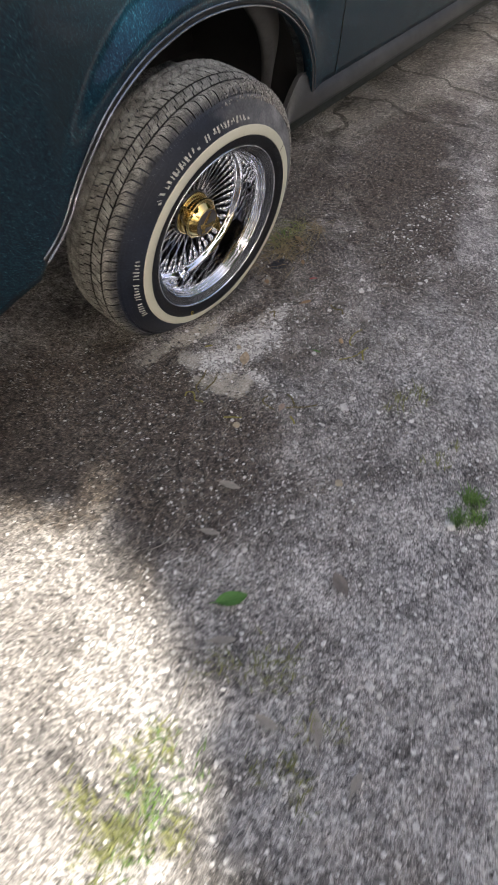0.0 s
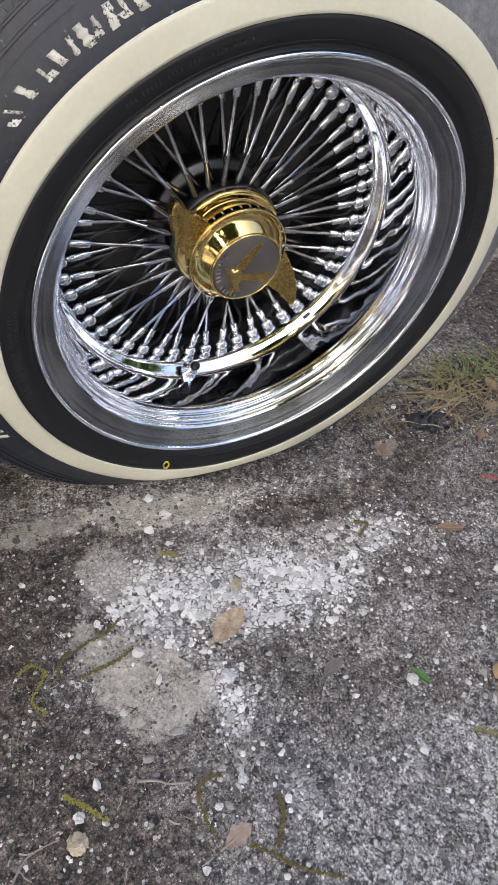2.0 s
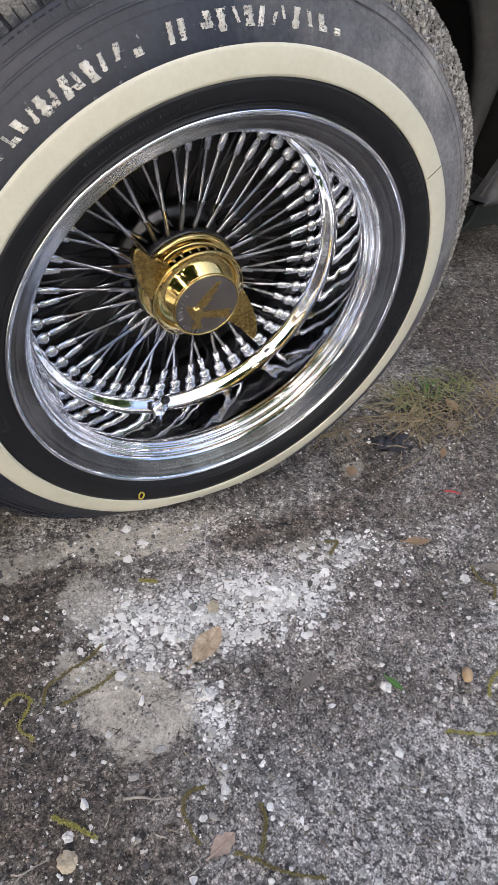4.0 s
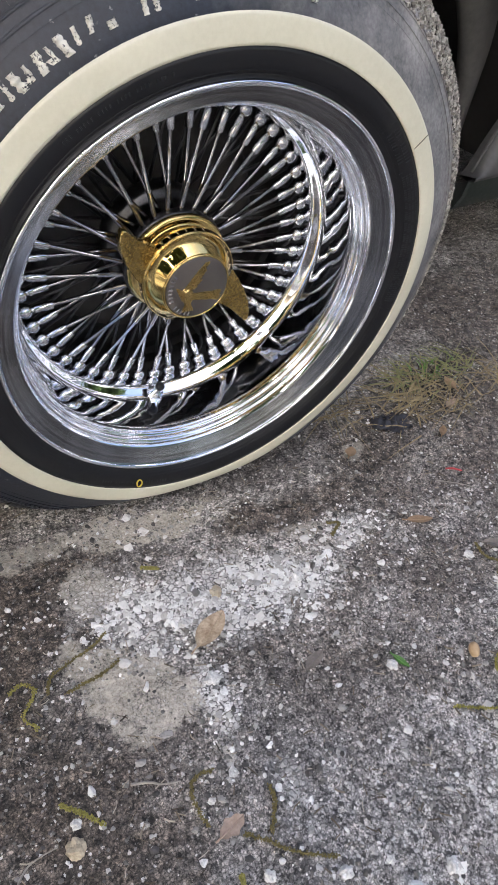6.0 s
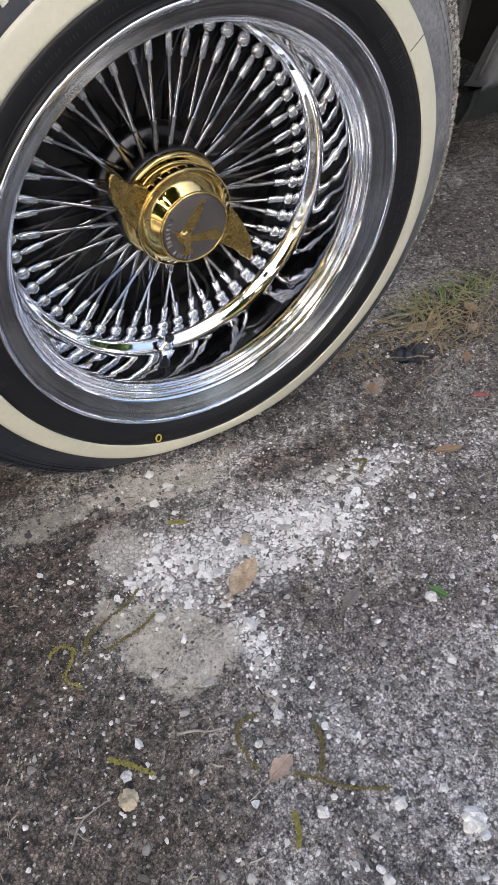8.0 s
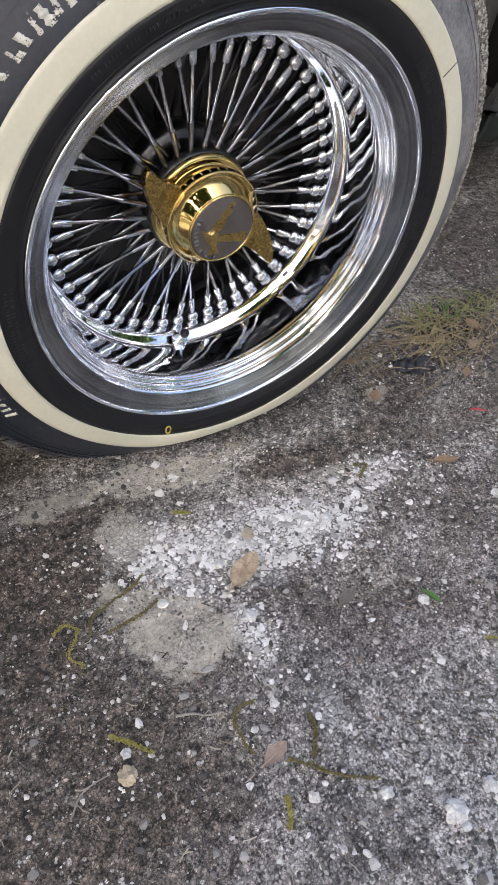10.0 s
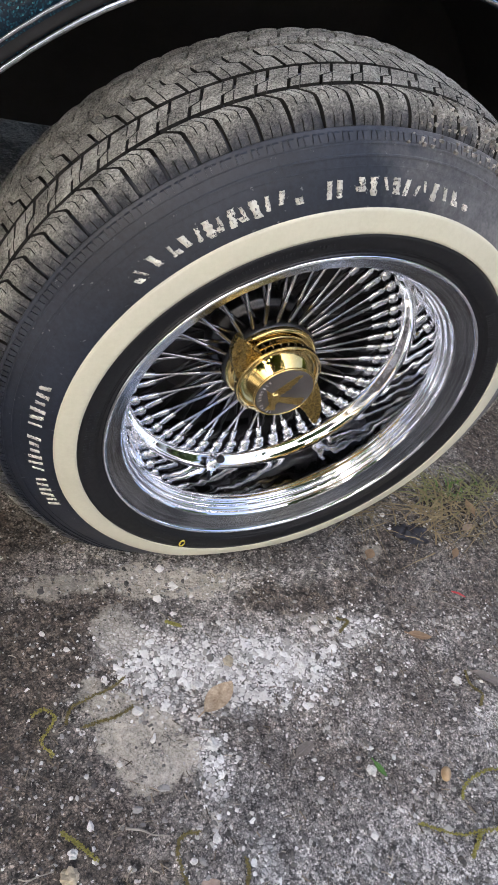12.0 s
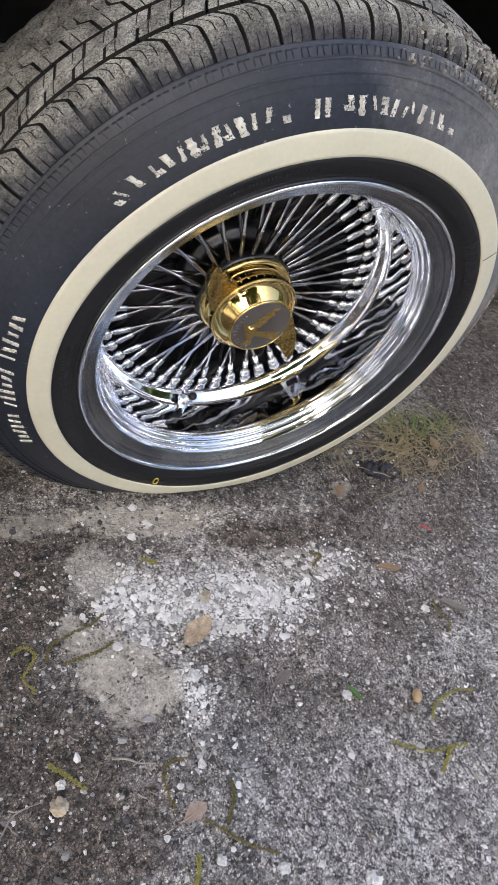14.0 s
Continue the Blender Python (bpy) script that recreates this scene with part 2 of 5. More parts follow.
def spot(t, co, x, y, rx, ry, turn, ragged, edge=0.35, tear=1.5):
    """1 inside a ragged oval on the ground, 0 outside."""
    mp = node(t, "Mapping")
    mp.vector_type = "TEXTURE"
    mp.inputs["Location"].default_value = (x, y, 0)
    mp.inputs["Rotation"].default_value = (0, 0, radians(turn))
    mp.inputs["Scale"].default_value = (rx, ry, 1000)
    t.links.new(co, mp.inputs["Vector"])
    ln = node(t, "VectorMath")
    ln.operation = "LENGTH"
    t.links.new(mp.outputs[0], ln.inputs[0])
    ad = node(t, "Math")
    ad.operation = "MULTIPLY_ADD"
    t.links.new(ragged, ad.inputs[0])
    ad.inputs[1].default_value = tear
    back = node(t, "Math")
    back.operation = "SUBTRACT"
    t.links.new(ln.outputs["Value"], back.inputs[0])
    back.inputs[1].default_value = (tear - 1.5) * 0.5
    t.links.new(back.outputs[0], ad.inputs[2])
    return ramp(t, ad.outputs[0], [(0.0, grey(1.0)), (0.78, grey(1.0)), (1.0, grey(0.0))]) if not edge else ramp(
        t, scaled(t, ad.outputs[0], 0.5), [(0.0, grey(1.0)), (0.86 - edge * 0.5, grey(1.0)), (0.86, grey(0.0))])


def ground_material():
    """Old weathered asphalt with pale aggregate, dirt, moss, a crushed pale patch by the tyre and worn concrete beside
    the car. Some sun and car shade is painted in.
    """
    m, t, b = shader("weathered asphalt", 0.9)
    co = t.nodes.new("ShaderNodeTexCoord").outputs["Object"]
    ragged, frayed = noise_of(t, 9, 6, 0.65), noise_of(t, 24, 8, 0.72)
    clump = mix(t, 0.45, noise_of(t, 5, 5), noise_of(t, 32, 9, 0.76))
    base = ramp(t, clump, [(0.40, (0.040, 0.036, 0.034)), (0.48, (0.135, 0.126, 0.118)), (0.55, (0.27, 0.258, 0.246)), (0.64, (0.48, 0.465, 0.44))])
    brown = ramp(t, noise_of(t, 2.1, 5), [(0.5, grey(0.0)), (0.68, grey(0.4))])
    base = mix(t, brown, base, (0.14, 0.115, 0.09))
    concrete = ramp(t, mix(t, 0.5, noise_of(t, 6, 6), noise_of(t, 90, 6, 0.7)), [(0.38, (0.05, 0.044, 0.037)), (0.60, (0.27, 0.255, 0.222))])
    for spec in ((1.75, 0.55, 1.15, 0.42, 4, ragged), (0.42, 0.12, 0.26, 0.10, 25, ragged), (2.2, 0.05, 0.8, 0.2, 10, ragged)):
        base = mix(t, scaled(t, spot(t, co, *spec), 0.75), base, concrete)
    worn = ramp(t, mix(t, 0.6, noise_of(t, 14, 6), noise_of(t, 60, 9, 0.76)), [(0.40, (0.085, 0.082, 0.080)), (0.50, (0.30, 0.292, 0.288)), (0.62, (0.56, 0.55, 0.54))])
    # Paler worn asphalt; the last oval paints extra brightness into the sun patch.
    for k, spec in ((0.55, (0.16, -0.48, 0.46, 0.27, -8, ragged)), (0.70, (-0.40, -0.85, 0.70, 0.36, -25, ragged)), (0.45, (0.60, -0.30, 0.5, 0.3, 20, ragged)), (0.25, (0.42, 0.10, 0.22, 0.12, 25, ragged)), (0.3, (-1.0, -0.35, 0.42, 0.5, 0, ragged))):
        base = mix(t, scaled(t, spot(t, co, *spec), k), base, worn)
    dirt = ramp(t, noise_of(t, 60, 7, 0.7), [(0.35, (0.016, 0.0135, 0.0115)), (0.62, (0.118, 0.098, 0.080))])
    # Brown dirt; ovals under the fender and beside the sill also paint car shade.
    for k, spec in ((0.95, (-0.46, -0.02, 0.36, 0.30, 10, ragged)), (0.9, (-0.40, -0.32, 0.28, 0.14, 15, ragged)), (0.75, (0.32, -0.01, 0.24, 0.13, 25, frayed)), (0.8, (0.62, 0.18, 0.22, 0.12, 20, frayed)), (0.5, (0.24, -0.19, 0.12, 0.05, 20, frayed)), (0.4, (0.02, -0.27, 0.10, 0.05, -10, frayed)), (0.65, (0.66, 0.26, 0.35, 0.10, 10, ragged)), (0.9, (0.80, -0.10, 0.50, 0.20, 20, ragged)), (0.9, (1.1, 0.12, 0.6, 0.16, 8, ragged)), (0.6, (0.55, -0.42, 0.16, 0.10, 40, ragged)), (0.6, (1.3, -0.3, 0.3, 0.2, 10, ragged)), (0.5, (0.45, -0.28, 0.2, 0.1, 30, ragged)), (0.8, (0.40, 0.075, 0.085, 0.05, 10, frayed)), (0.25, (-0.62, -0.58, 0.14, 0.22, 30, ragged)), (0.9, (-0.72, 0.20, 0.36, 0.22, 0, ragged))):
        base = mix(t, scaled(t, spot(t, co, *spec), k), base, dirt)
    powder = ramp(t, mix(t, 0.5, noise_of(t, 30, 6, 0.7), noise_of(t, 140, 5, 0.7)), [(0.36, (0.32, 0.305, 0.28)), (0.54, (0.87, 0.855, 0.82))])
    grit = node(t, "TexVoronoi", Scale=190.0)
    grit.feature = "DISTANCE_TO_EDGE"
    t.links.new(co, grit.inputs["Vector"])
    powder = mix(t, 0.9, powder, ramp(t, grit.outputs["Distance"], [(0.02, grey(0.10)), (0.15, grey(1.0))]), "MULTIPLY")
    mortar = ramp(t, mix(t, 0.55, noise_of(t, 40, 6, 0.7), noise_of(t, 420, 6, 0.75)), [(0.40, (0.10, 0.088, 0.070)), (0.46, (0.44, 0.402, 0.33)), (0.60, (0.68, 0.635, 0.54))])
    for k, spec in ((0.9, (0.055, -0.052, 0.085, 0.028, -14, frayed)), (0.8, (0.030, -0.030, 0.030, 0.020, 30, frayed)), (0.85, (-0.240, -0.075, 0.065, 0.060, 20, frayed)), (0.6, (-0.150, -0.015, 0.035, 0.012, 0, frayed)), (0.8, (-0.260, -0.215, 0.060, 0.075, 20, frayed)), (0.6, (-0.235, -0.330, 0.080, 0.060, 20, frayed)), (0.7, (0.130, -0.055, 0.080, 0.030, -10, frayed)), (0.7, (0.24, 0.00, 0.10, 0.05, 20, frayed))):
        base = mix(t, scaled(t, spot(t, co, *spec), k), base, dirt)
    for size, share, strength in ((520.0, 0.82, 0.55), (240.0, 0.80, 0.75), (120.0, 0.86, 0.7)):
        v = node(t, "TexVoronoi", Scale=size)
        t.links.new(co, v.inputs["Vector"])
        chip = ramp(t, v.outputs["Color"], [(0.0, grey(0.0)), (share, grey(0.0)), (share + 0.06, grey(0.6)), (1.0, grey(1.0))])
        near = ramp(t, v.outputs["Distance"], [(0.30, grey(1.0)), (0.42, grey(0.0))])
        speck = mix(t, 1.0, chip, near, "MULTIPLY")
        base = mix(t, scaled(t, speck, strength), base, (0.66, 0.645, 0.61))
    edge = node(t, "TexVoronoi", Scale=1.7)
    edge.feature = "DISTANCE_TO_EDGE"
    bent = node(t, "VectorMath")
    bent.operation = "ADD"
    wob = node(t, "TexNoise", Scale=7.0, Detail=5.0)
    t.links.new(co, wob.inputs["Vector"])
    wk = node(t, "VectorMath")
    wk.operation = "SCALE"
    t.links.new(wob.outputs["Color"], wk.inputs[0])
    wk.inputs["Scale"].default_value = 0.22
    t.links.new(co, bent.inputs[0])
    t.links.new(wk.outputs[0], bent.inputs[1])
    t.links.new(bent.outputs[0], edge.inputs["Vector"])
    split = ramp(t, edge.outputs["Distance"], [(0.0, grey(1.0)), (0.008, grey(0.95)), (0.020, grey(0.0))])
    slab = spot(t, co, 1.75, 0.45, 1.15, 0.55, 4, ragged)
    base = mix(t, scaled(t, mix(t, 1.0, split, slab, "MULTIPLY"), 0.8), base, (0.035, 0.032, 0.024))
    for size, share in ((330.0, 0.75), (150.0, 0.5)):
        cell, seam = node(t, "TexVoronoi", Scale=size), node(t, "TexVoronoi", Scale=size)
        seam.feature = "DISTANCE_TO_EDGE"
        for n in (cell, seam):
            t.links.new(co, n.inputs["Vector"])
        tone = ramp(t, cell.outputs["Color"], [(0.15, grey(0.30)), (0.45, grey(0.62)), (0.70, grey(0.95)), (0.9, (1.0, 0.97, 0.92))])
        gap = ramp(t, seam.outputs["Distance"], [(0.02, grey(0.22)), (0.16, grey(1.0))])
        base = mix(t, share, base, mix(t, 1.0, tone, gap, "MULTIPLY"), "MULTIPLY")
    pit = ramp(t, mix(t, 0.5, noise_of(t, 115, 6, 0.7), noise_of(t, 430, 4, 0.65)), [(0.43, grey(0.03)), (0.50, grey(0.70)), (0.57, grey(1.0))])
    grain = ramp(t, mix(t, 0.5, noise_of(t, 420, 3, 0.7), noise_of(t, 1050, 3, 0.7)), [(0.41, grey(0.06)), (0.50, grey(0.62)), (0.57, grey(1.0))])
    base = mix(t, 0.5, base, grain, "MULTIPLY")
    base = mix(t, 1.0, mix(t, 0.86, base, pit, "MULTIPLY"), (5.7, 5.60, 5.46), "MULTIPLY")
    base = mix(t, 1.0, base, (0.80, 0.785, 0.76), "DARKEN")
    broken = ramp(t, mix(t, 0.4, noise_of(t, 28, 7, 0.7), noise_of(t, 300, 5, 0.7)), [(0.40, grey(0.10)), (0.45, grey(1.0))])
    patchy = ramp(t, mix(t, 0.5, noise_of(t, 45, 6, 0.75), noise_of(t, 220, 5, 0.7)), [(0.39, grey(0.1)), (0.47, grey(1.0))])
    for k, spec in ((0.9, (-0.050, -0.122, 0.135, 0.056, -12, frayed)), (0.8, (0.020, -0.128, 0.075, 0.040, -14, frayed)), (0.7, (-0.150, -0.075, 0.045, 0.060, 20, frayed)), (0.9, (-0.103, -0.217, 0.021, 0.046, -12, frayed)), (0.45, (0.118, -0.105, 0.045, 0.024, 0, frayed)), (0.4, (-0.085, -0.300, 0.014, 0.030, 0, frayed))):
        base = mix(t, mix(t, 1.0, scaled(t, spot(t, co, *spec, 0.45, 3.0), k), patchy, "MULTIPLY"), base, powder)
    for k, spec in ((0.80, (-0.158, -0.185, 0.072, 0.036, -52, frayed)), (0.6, (-0.190, -0.140, 0.045, 0.028, -20, frayed)), (0.9, (-0.085, 0.002, 0.105, 0.028, -10, frayed)), (0.55, (-0.200, 0.014, 0.060, 0.018, 0, frayed)), (0.5, (-0.160, -0.060, 0.034, 0.045, 10, frayed)), (0.45, (0.075, -0.085, 0.030, 0.012, -10, frayed)), (0.5, (0.21, 0.004, 0.022, 0.014, 20, frayed))):
        base = mix(t, mix(t, 1.0, scaled(t, spot(t, co, *spec, 0.20, 3.6), k), broken, "MULTIPLY"), base, mortar)
    t.links.new(base, b.inputs["Base Color"])
    t.links.new(ramp(t, noise_of(t, 20, 5), [(0.3, grey(0.72)), (0.7, grey(0.96))]), b.inputs["Roughness"])
    bumped(t, b, mix(t, 0.5, noise_of(t, 160, 8, 0.75), v.outputs["Distance"]), 0.9, 0.006)
    return m


GROUND = ground_material()


def chip_material(name, stops):
    m, t, b = shader(name, 0.85)
    geo = t.nodes.new("ShaderNodeNewGeometry")
    c = ramp(t, geo.outputs["Random Per Island"], stops)
    t.links.new(mix(t, 0.8, c, ramp(t, mix(t, 0.5, noise_of(t, 130, 4, 0.6), noise_of(t, 700, 6, 0.7)), [(0.33, grey(0.42)), (0.50, grey(1.0))]), "MULTIPLY"), b.inputs["Base Color"])
    return m


GRAVEL = chip_material("mixed gravel", [(0.0, (0.06, 0.056, 0.052)), (0.35, (0.13, 0.122, 0.112)), (0.62, (0.24, 0.226, 0.206)), (0.82, (0.40, 0.385, 0.355)), (0.95, (0.66, 0.645, 0.615)), (1.0, (0.84, 0.83, 0.80))])
PALE = chip_material("white limestone gravel", [(0.0, (0.19, 0.182, 0.17)), (0.35, (0.40, 0.385, 0.36)), (0.7, (0.68, 0.665, 0.63)), (1.0, (0.86, 0.85, 0.82))])
MUD = chip_material("dried mud", [(0.0, (0.10, 0.092, 0.08)), (0.5, (0.28, 0.262, 0.23)), (1.0, (0.54, 0.515, 0.46))])
LITTER = chip_material("dry plant litter", [(0.0, (0.05, 0.038, 0.028)), (0.5, (0.16, 0.125, 0.085)), (0.8, (0.33, 0.28, 0.21)), (1.0, (0.52, 0.48, 0.40))])
CRUSH = chip_material("pale crushed stone", [(0.0, (0.34, 0.325, 0.30)), (0.30, (0.66, 0.64, 0.60)), (0.65, (0.83, 0.815, 0.78)), (1.0, (0.91, 0.90, 0.87))])
LEAVES = chip_material("oak foliage", [(0.0, (0.035, 0.06, 0.015)), (0.6, (0.06, 0.11, 0.025)), (1.0, (0.11, 0.17, 0.04))])

# ---- building ----


def mesh(name, verts, faces, material, smooth=True):
    me = bpy.data.meshes.new(name)
    me.from_pydata([tuple(v) for v in verts], [], [tuple(f) for f in faces])
    me.materials.append(material)
    if smooth:
        me.shade_smooth()
    me.update()
    return me


def part(name, data, parent, label="", m=None):
    ob = new(name, data)
    if parent:
        ob.parent = parent
    if m is not None:
        ob.matrix_basis = m
    return tagged(ob, label)


def revolve(profile, n, closed=False):
    """Turns (radius, y) about the y axis."""
    verts, faces, k = [], [], len(profile)
    for i in range(n):
        a = 2 * math.pi * i / n
        verts += [(r * math.cos(a), y, r * math.sin(a)) for r, y in profile]
    for i in range(n):
        j = (i + 1) % n
        for q in range(k if closed else k - 1):
            p = (q + 1) % k
            faces.append((i * k + q, j * k + q, j * k + p, i * k + p))
    return verts, faces


def rounded(profile, step=4):
    """A smooth run through profile points (Catmull-Rom)."""
    pts = [Vector(p) for p in profile]
    out = []
    for i in range(len(pts) - 1):
        a, b, c, d = pts[max(i - 1, 0)], pts[i], pts[i + 1], pts[min(i + 2, len(pts) - 1)]
        for s in range(step):
            u = s / step
            out.append(0.5 * (2 * b + (c - a) * u + (2 * a - 5 * b + 4 * c - d) * u * u + (3 * b - a - 3 * c + d) * u ** 3))
    return [tuple(p) for p in out] + [tuple(pts[-1])]


def sweep(line, radii, sides=8, squash=1.0):
    """A tube along a line of points, closed at both ends."""
    pts = [Vector(p) for p in line]
    verts, faces = [], []
    side = None
    for i, p in enumerate(pts):
        way = (pts[min(i + 1, len(pts) - 1)] - pts[max(i - 1, 0)]).normalized()
        side = way.orthogonal().normalized() if side is None else (side - way * side.dot(way)).normalized()
        other = way.cross(side)
        r = radii[i] if isinstance(radii, (list, tuple)) else radii
        verts += [p + r * (side * math.cos(2 * math.pi * k / sides) + squash * other * math.sin(2 * math.pi * k / sides)) for k in range(sides)]
    for i in range(len(pts) - 1):
        for k in range(sides):
            l = (k + 1) % sides
            faces.append((i * sides + k, i * sides + l, (i + 1) * sides + l, (i + 1) * sides + k))
    faces.append(tuple(range(sides))[::-1])
    faces.append(tuple((len(pts) - 1) * sides + k for k in range(sides)))
    return verts, faces


def joined(pieces):
    verts, faces = [], []
    for v, f in pieces:
        n = len(verts)
        verts += list(v)
        faces += [tuple(i + n for i in q) for q in f]
    return verts, faces


# ---- ground ----


def lift(x, y):
    """Gentle unevenness of the ground."""
    near = max(0.0, 1 - max(abs(x) - 2, abs(y) - 2, 0) / 2)
    return near * (0.0045 * noise.noise((x * 5, y * 5, 0)) + 0.0022 * noise.noise((x * 22, y * 22, 3)) + 0.0011 * noise.noise((x * 70, y * 70, 7)))


def build_ground():
    def steps(lo, hi, a, b, fine):
        inner = list(np.arange(a, b + 1e-6, fine))
        out = [lo, lo / 4, lo / 20, a - 3, a - 1, a - 0.4]
        return out + inner + [b + 0.4, b + 1, b + 3, hi / 20, hi / 4, hi]
    xs, ys = steps(-400, 400, -1.3, 2.0, 0.014), steps(-400, 400, -1.3, 0.9, 0.014)
    verts = [(x, y, lift(x, y)) for y in ys for x in xs]
    n = len(xs)
    faces = [(j * n + i, j * n + i + 1, (j + 1) * n + i + 1, (j + 1) * n + i) for j in range(len(ys) - 1) for i in range(n - 1)]
    tagged(new("ground", mesh("ground", verts, faces, GROUND)), "weathered grey asphalt drive with exposed pale aggregate and dirt", "ground", kind="structure")


build_ground()

ICO_V, ICO_F = [], []


def ico():
    bm = bmesh.new()
    bmesh.ops.create_icosphere(bm, subdivisions=1, radius=1)
    bm.verts.ensure_lookup_table()
    v = np.array([q.co[:] for q in bm.verts])
    f = np.array([[q.index for q in p.verts] for p in bm.faces])
    bm.free()
    return v, f


ICO_V, ICO_F = ico()
GRAIN_V = np.array([(x, y, z) for x in (-0.7, 0.7) for y in (-0.7, 0.7) for z in (-0.7, 0.7)])
GRAIN_F = np.array([(0, 1, 3), (0, 3, 2), (4, 6, 7), (4, 7, 5), (0, 4, 5), (0, 5, 1), (2, 3, 7), (2, 7, 6), (0, 2, 6), (0, 6, 4), (1, 5, 7), (1, 7, 3)])


def chips(name, places, sizes, material, label, rng, flat=(0.35, 0.8), sunk=0.25, round_ones=False):
    """Many small stones as one mesh."""
    n = len(places)
    grain, face = (ICO_V, ICO_F) if round_ones else (GRAIN_V, GRAIN_F)
    v = grain[None] * (1 + rng.uniform(-0.5, 0.4, (n, len(grain), 3 if not round_ones else 1)) * (0.9 if round_ones else 1))
    v = v * np.stack([np.ones(n), rng.uniform(0.55, 1, n), rng.uniform(*flat, n)], 1)[:, None] * sizes[:, None, None]
    a, tilt = rng.uniform(0, 6.28, n), rng.uniform(-0.5, 0.5, n)
    x, y, z = v[..., 0], v[..., 1], v[..., 2]
    x, z = x * np.cos(tilt)[:, None] - z * np.sin(tilt)[:, None], x * np.sin(tilt)[:, None] + z * np.cos(tilt)[:, None]
    x, y = x * np.cos(a)[:, None] - y * np.sin(a)[:, None], x * np.sin(a)[:, None] + y * np.cos(a)[:, None]
    base = np.array([lift(p[0], p[1]) for p in places])
    out = np.stack([x + places[:, 0, None], y + places[:, 1, None], z + (base + sizes * sunk * 0.6)[:, None]], 2).reshape(-1, 3)
    f = (face[None] + (np.arange(n) * len(grain))[:, None, None]).reshape(-1, 3)
    me = bpy.data.meshes.new(name)
    me.from_pydata(out.tolist(), [], f.tolist())
    me.materials.append(material)
    return tagged(new(name, me), label, "gravel", kind="stuff")


def scatter(rng, n, x0, x1, y0, y1, patchy=0.0):
    p = np.stack([rng.uniform(x0, x1, n), rng.uniform(y0, y1, n)], 1)
    if patchy:
        k = np.array([noise.noise((q[0] * 7, q[1] * 7, 11)) + 0.6 * noise.noise((q[0] * 24, q[1] * 24, 5)) for q in p])
        p = p[rng.uniform(-0.9, 0.9, n) < k + patchy]
    return p


def build_gravel():
    rng = np.random.default_rng(4)
    p = np.concatenate([scatter(rng, 75000, -0.50, 0.65, -0.55, 0.25, 0.1), scatter(rng, 75000, -1.3, 1.5, -1.2, 0.5, 0.15)])
    lx, ly = p[:, 0] + 0.155, p[:, 1] + 0.188
    bare = (lx / 0.055) ** 2 + (ly / 0.035) ** 2 < 1
    p = p[~(bare & (rng.random(len(p)) < 0.8))]
    muddy = ((p[:, 0] < -0.16) & (p[:, 1] > -0.34)) | ((p[:, 0] > 0.10) & (p[:, 1] > -0.10))
    p = p[~(muddy & (rng.random(len(p)) < 0.6))]
    s = np.clip(rng.lognormal(math.log(0.00105), 0.50, len(p)), 0.0005, 0.0042)
    small = s < 0.0019
    chips("grit", p[small], s[small], GRAVEL, "fine white and grey grit bedded in the asphalt", rng)
    chips("gravel", p[~small], s[~small], GRAVEL, "loose white and grey gravel chips bedded in the asphalt", rng, round_ones=True)
    p = np.concatenate([scatter(rng, 9500, -1.1, 1.3, -1.15, -0.1, 0.0), scatter(rng, 6000, -0.9, 0.5, -1.1, -0.42, 0.2)])
    far = (p[:, 1] < -0.44) | (abs(p[:, 0] - 0.05) > 0.52)
    p = p[(far & ~((p[:, 0] < -0.2) & (p[:, 1] > -0.36))) | (rng.random(len(p)) < 0.30)]
    s = np.clip(rng.lognormal(math.log(0.0029), 0.38, len(p)), 0.0016, 0.008)
    chips("pale_gravel", p, s, PALE, "white limestone gravel strewn over the drive", rng, (0.22, 0.55), 0.1, True)
    c = []
    for x, y, rx, ry, turn, n in ((-0.050, -0.122, 0.125, 0.048, -12, 2300), (0.020, -0.128, 0.065, 0.030, -14, 700), (-0.103, -0.217, 0.018, 0.040, -12, 210), (-0.135, -0.105, 0.050, 0.050, 0, 420), (0.118, -0.105, 0.055, 0.030, 0, 260), (-0.07, 0.0, 0.10, 0.025, -10, 90), (-0.085, -0.30, 0.02, 0.04, 0, 40)):
        n = int(n * 1.0)
        px, py = rng.normal(0, rx * 0.52, n), rng.normal(0, ry * 0.52, n)
        k = radians(turn)
        c.append(np.stack([x + px * math.cos(k) - py * math.sin(k), y + px * math.sin(k) + py * math.cos(k)], 1))
    p = np.concatenate(c)
    p = p[np.array([noise.noise((q[0] * 30, q[1] * 30, 4)) for q in p]) > rng.uniform(-0.75, 0.15, len(p))]
    s = np.clip(rng.lognormal(math.log(0.0017), 0.60, len(p)), 0.0007, 0.0068)
    q = scatter(rng, 2600, -0.6, 0.7, -0.6, 0.2, 0.0)
    v, f = [], []
    for x, y in q:
        a, l, w = rng.uniform(0, 6.28), rng.uniform(0.002, 0.011), rng.uniform(0.0003, 0.0007)
        bend = rng.uniform(-0.4, 0.4)
        line = [(x + l * u * math.cos(a + bend * u), y + l * u * math.sin(a + bend * u)) for u in (-0.5, 0, 0.5)]
        pv, pf = sweep([(px, py, lift(px, py) + 0.0012) for px, py in line], w, 4, 0.6)
        f += [tuple(i + len(v) for i in t) for t in pf]
        v += pv
    tagged(new("plant_litter", mesh("plant_litter", v, f, LITTER, False)), "fine dry plant litter scattered on the asphalt", "litter", kind="stuff")
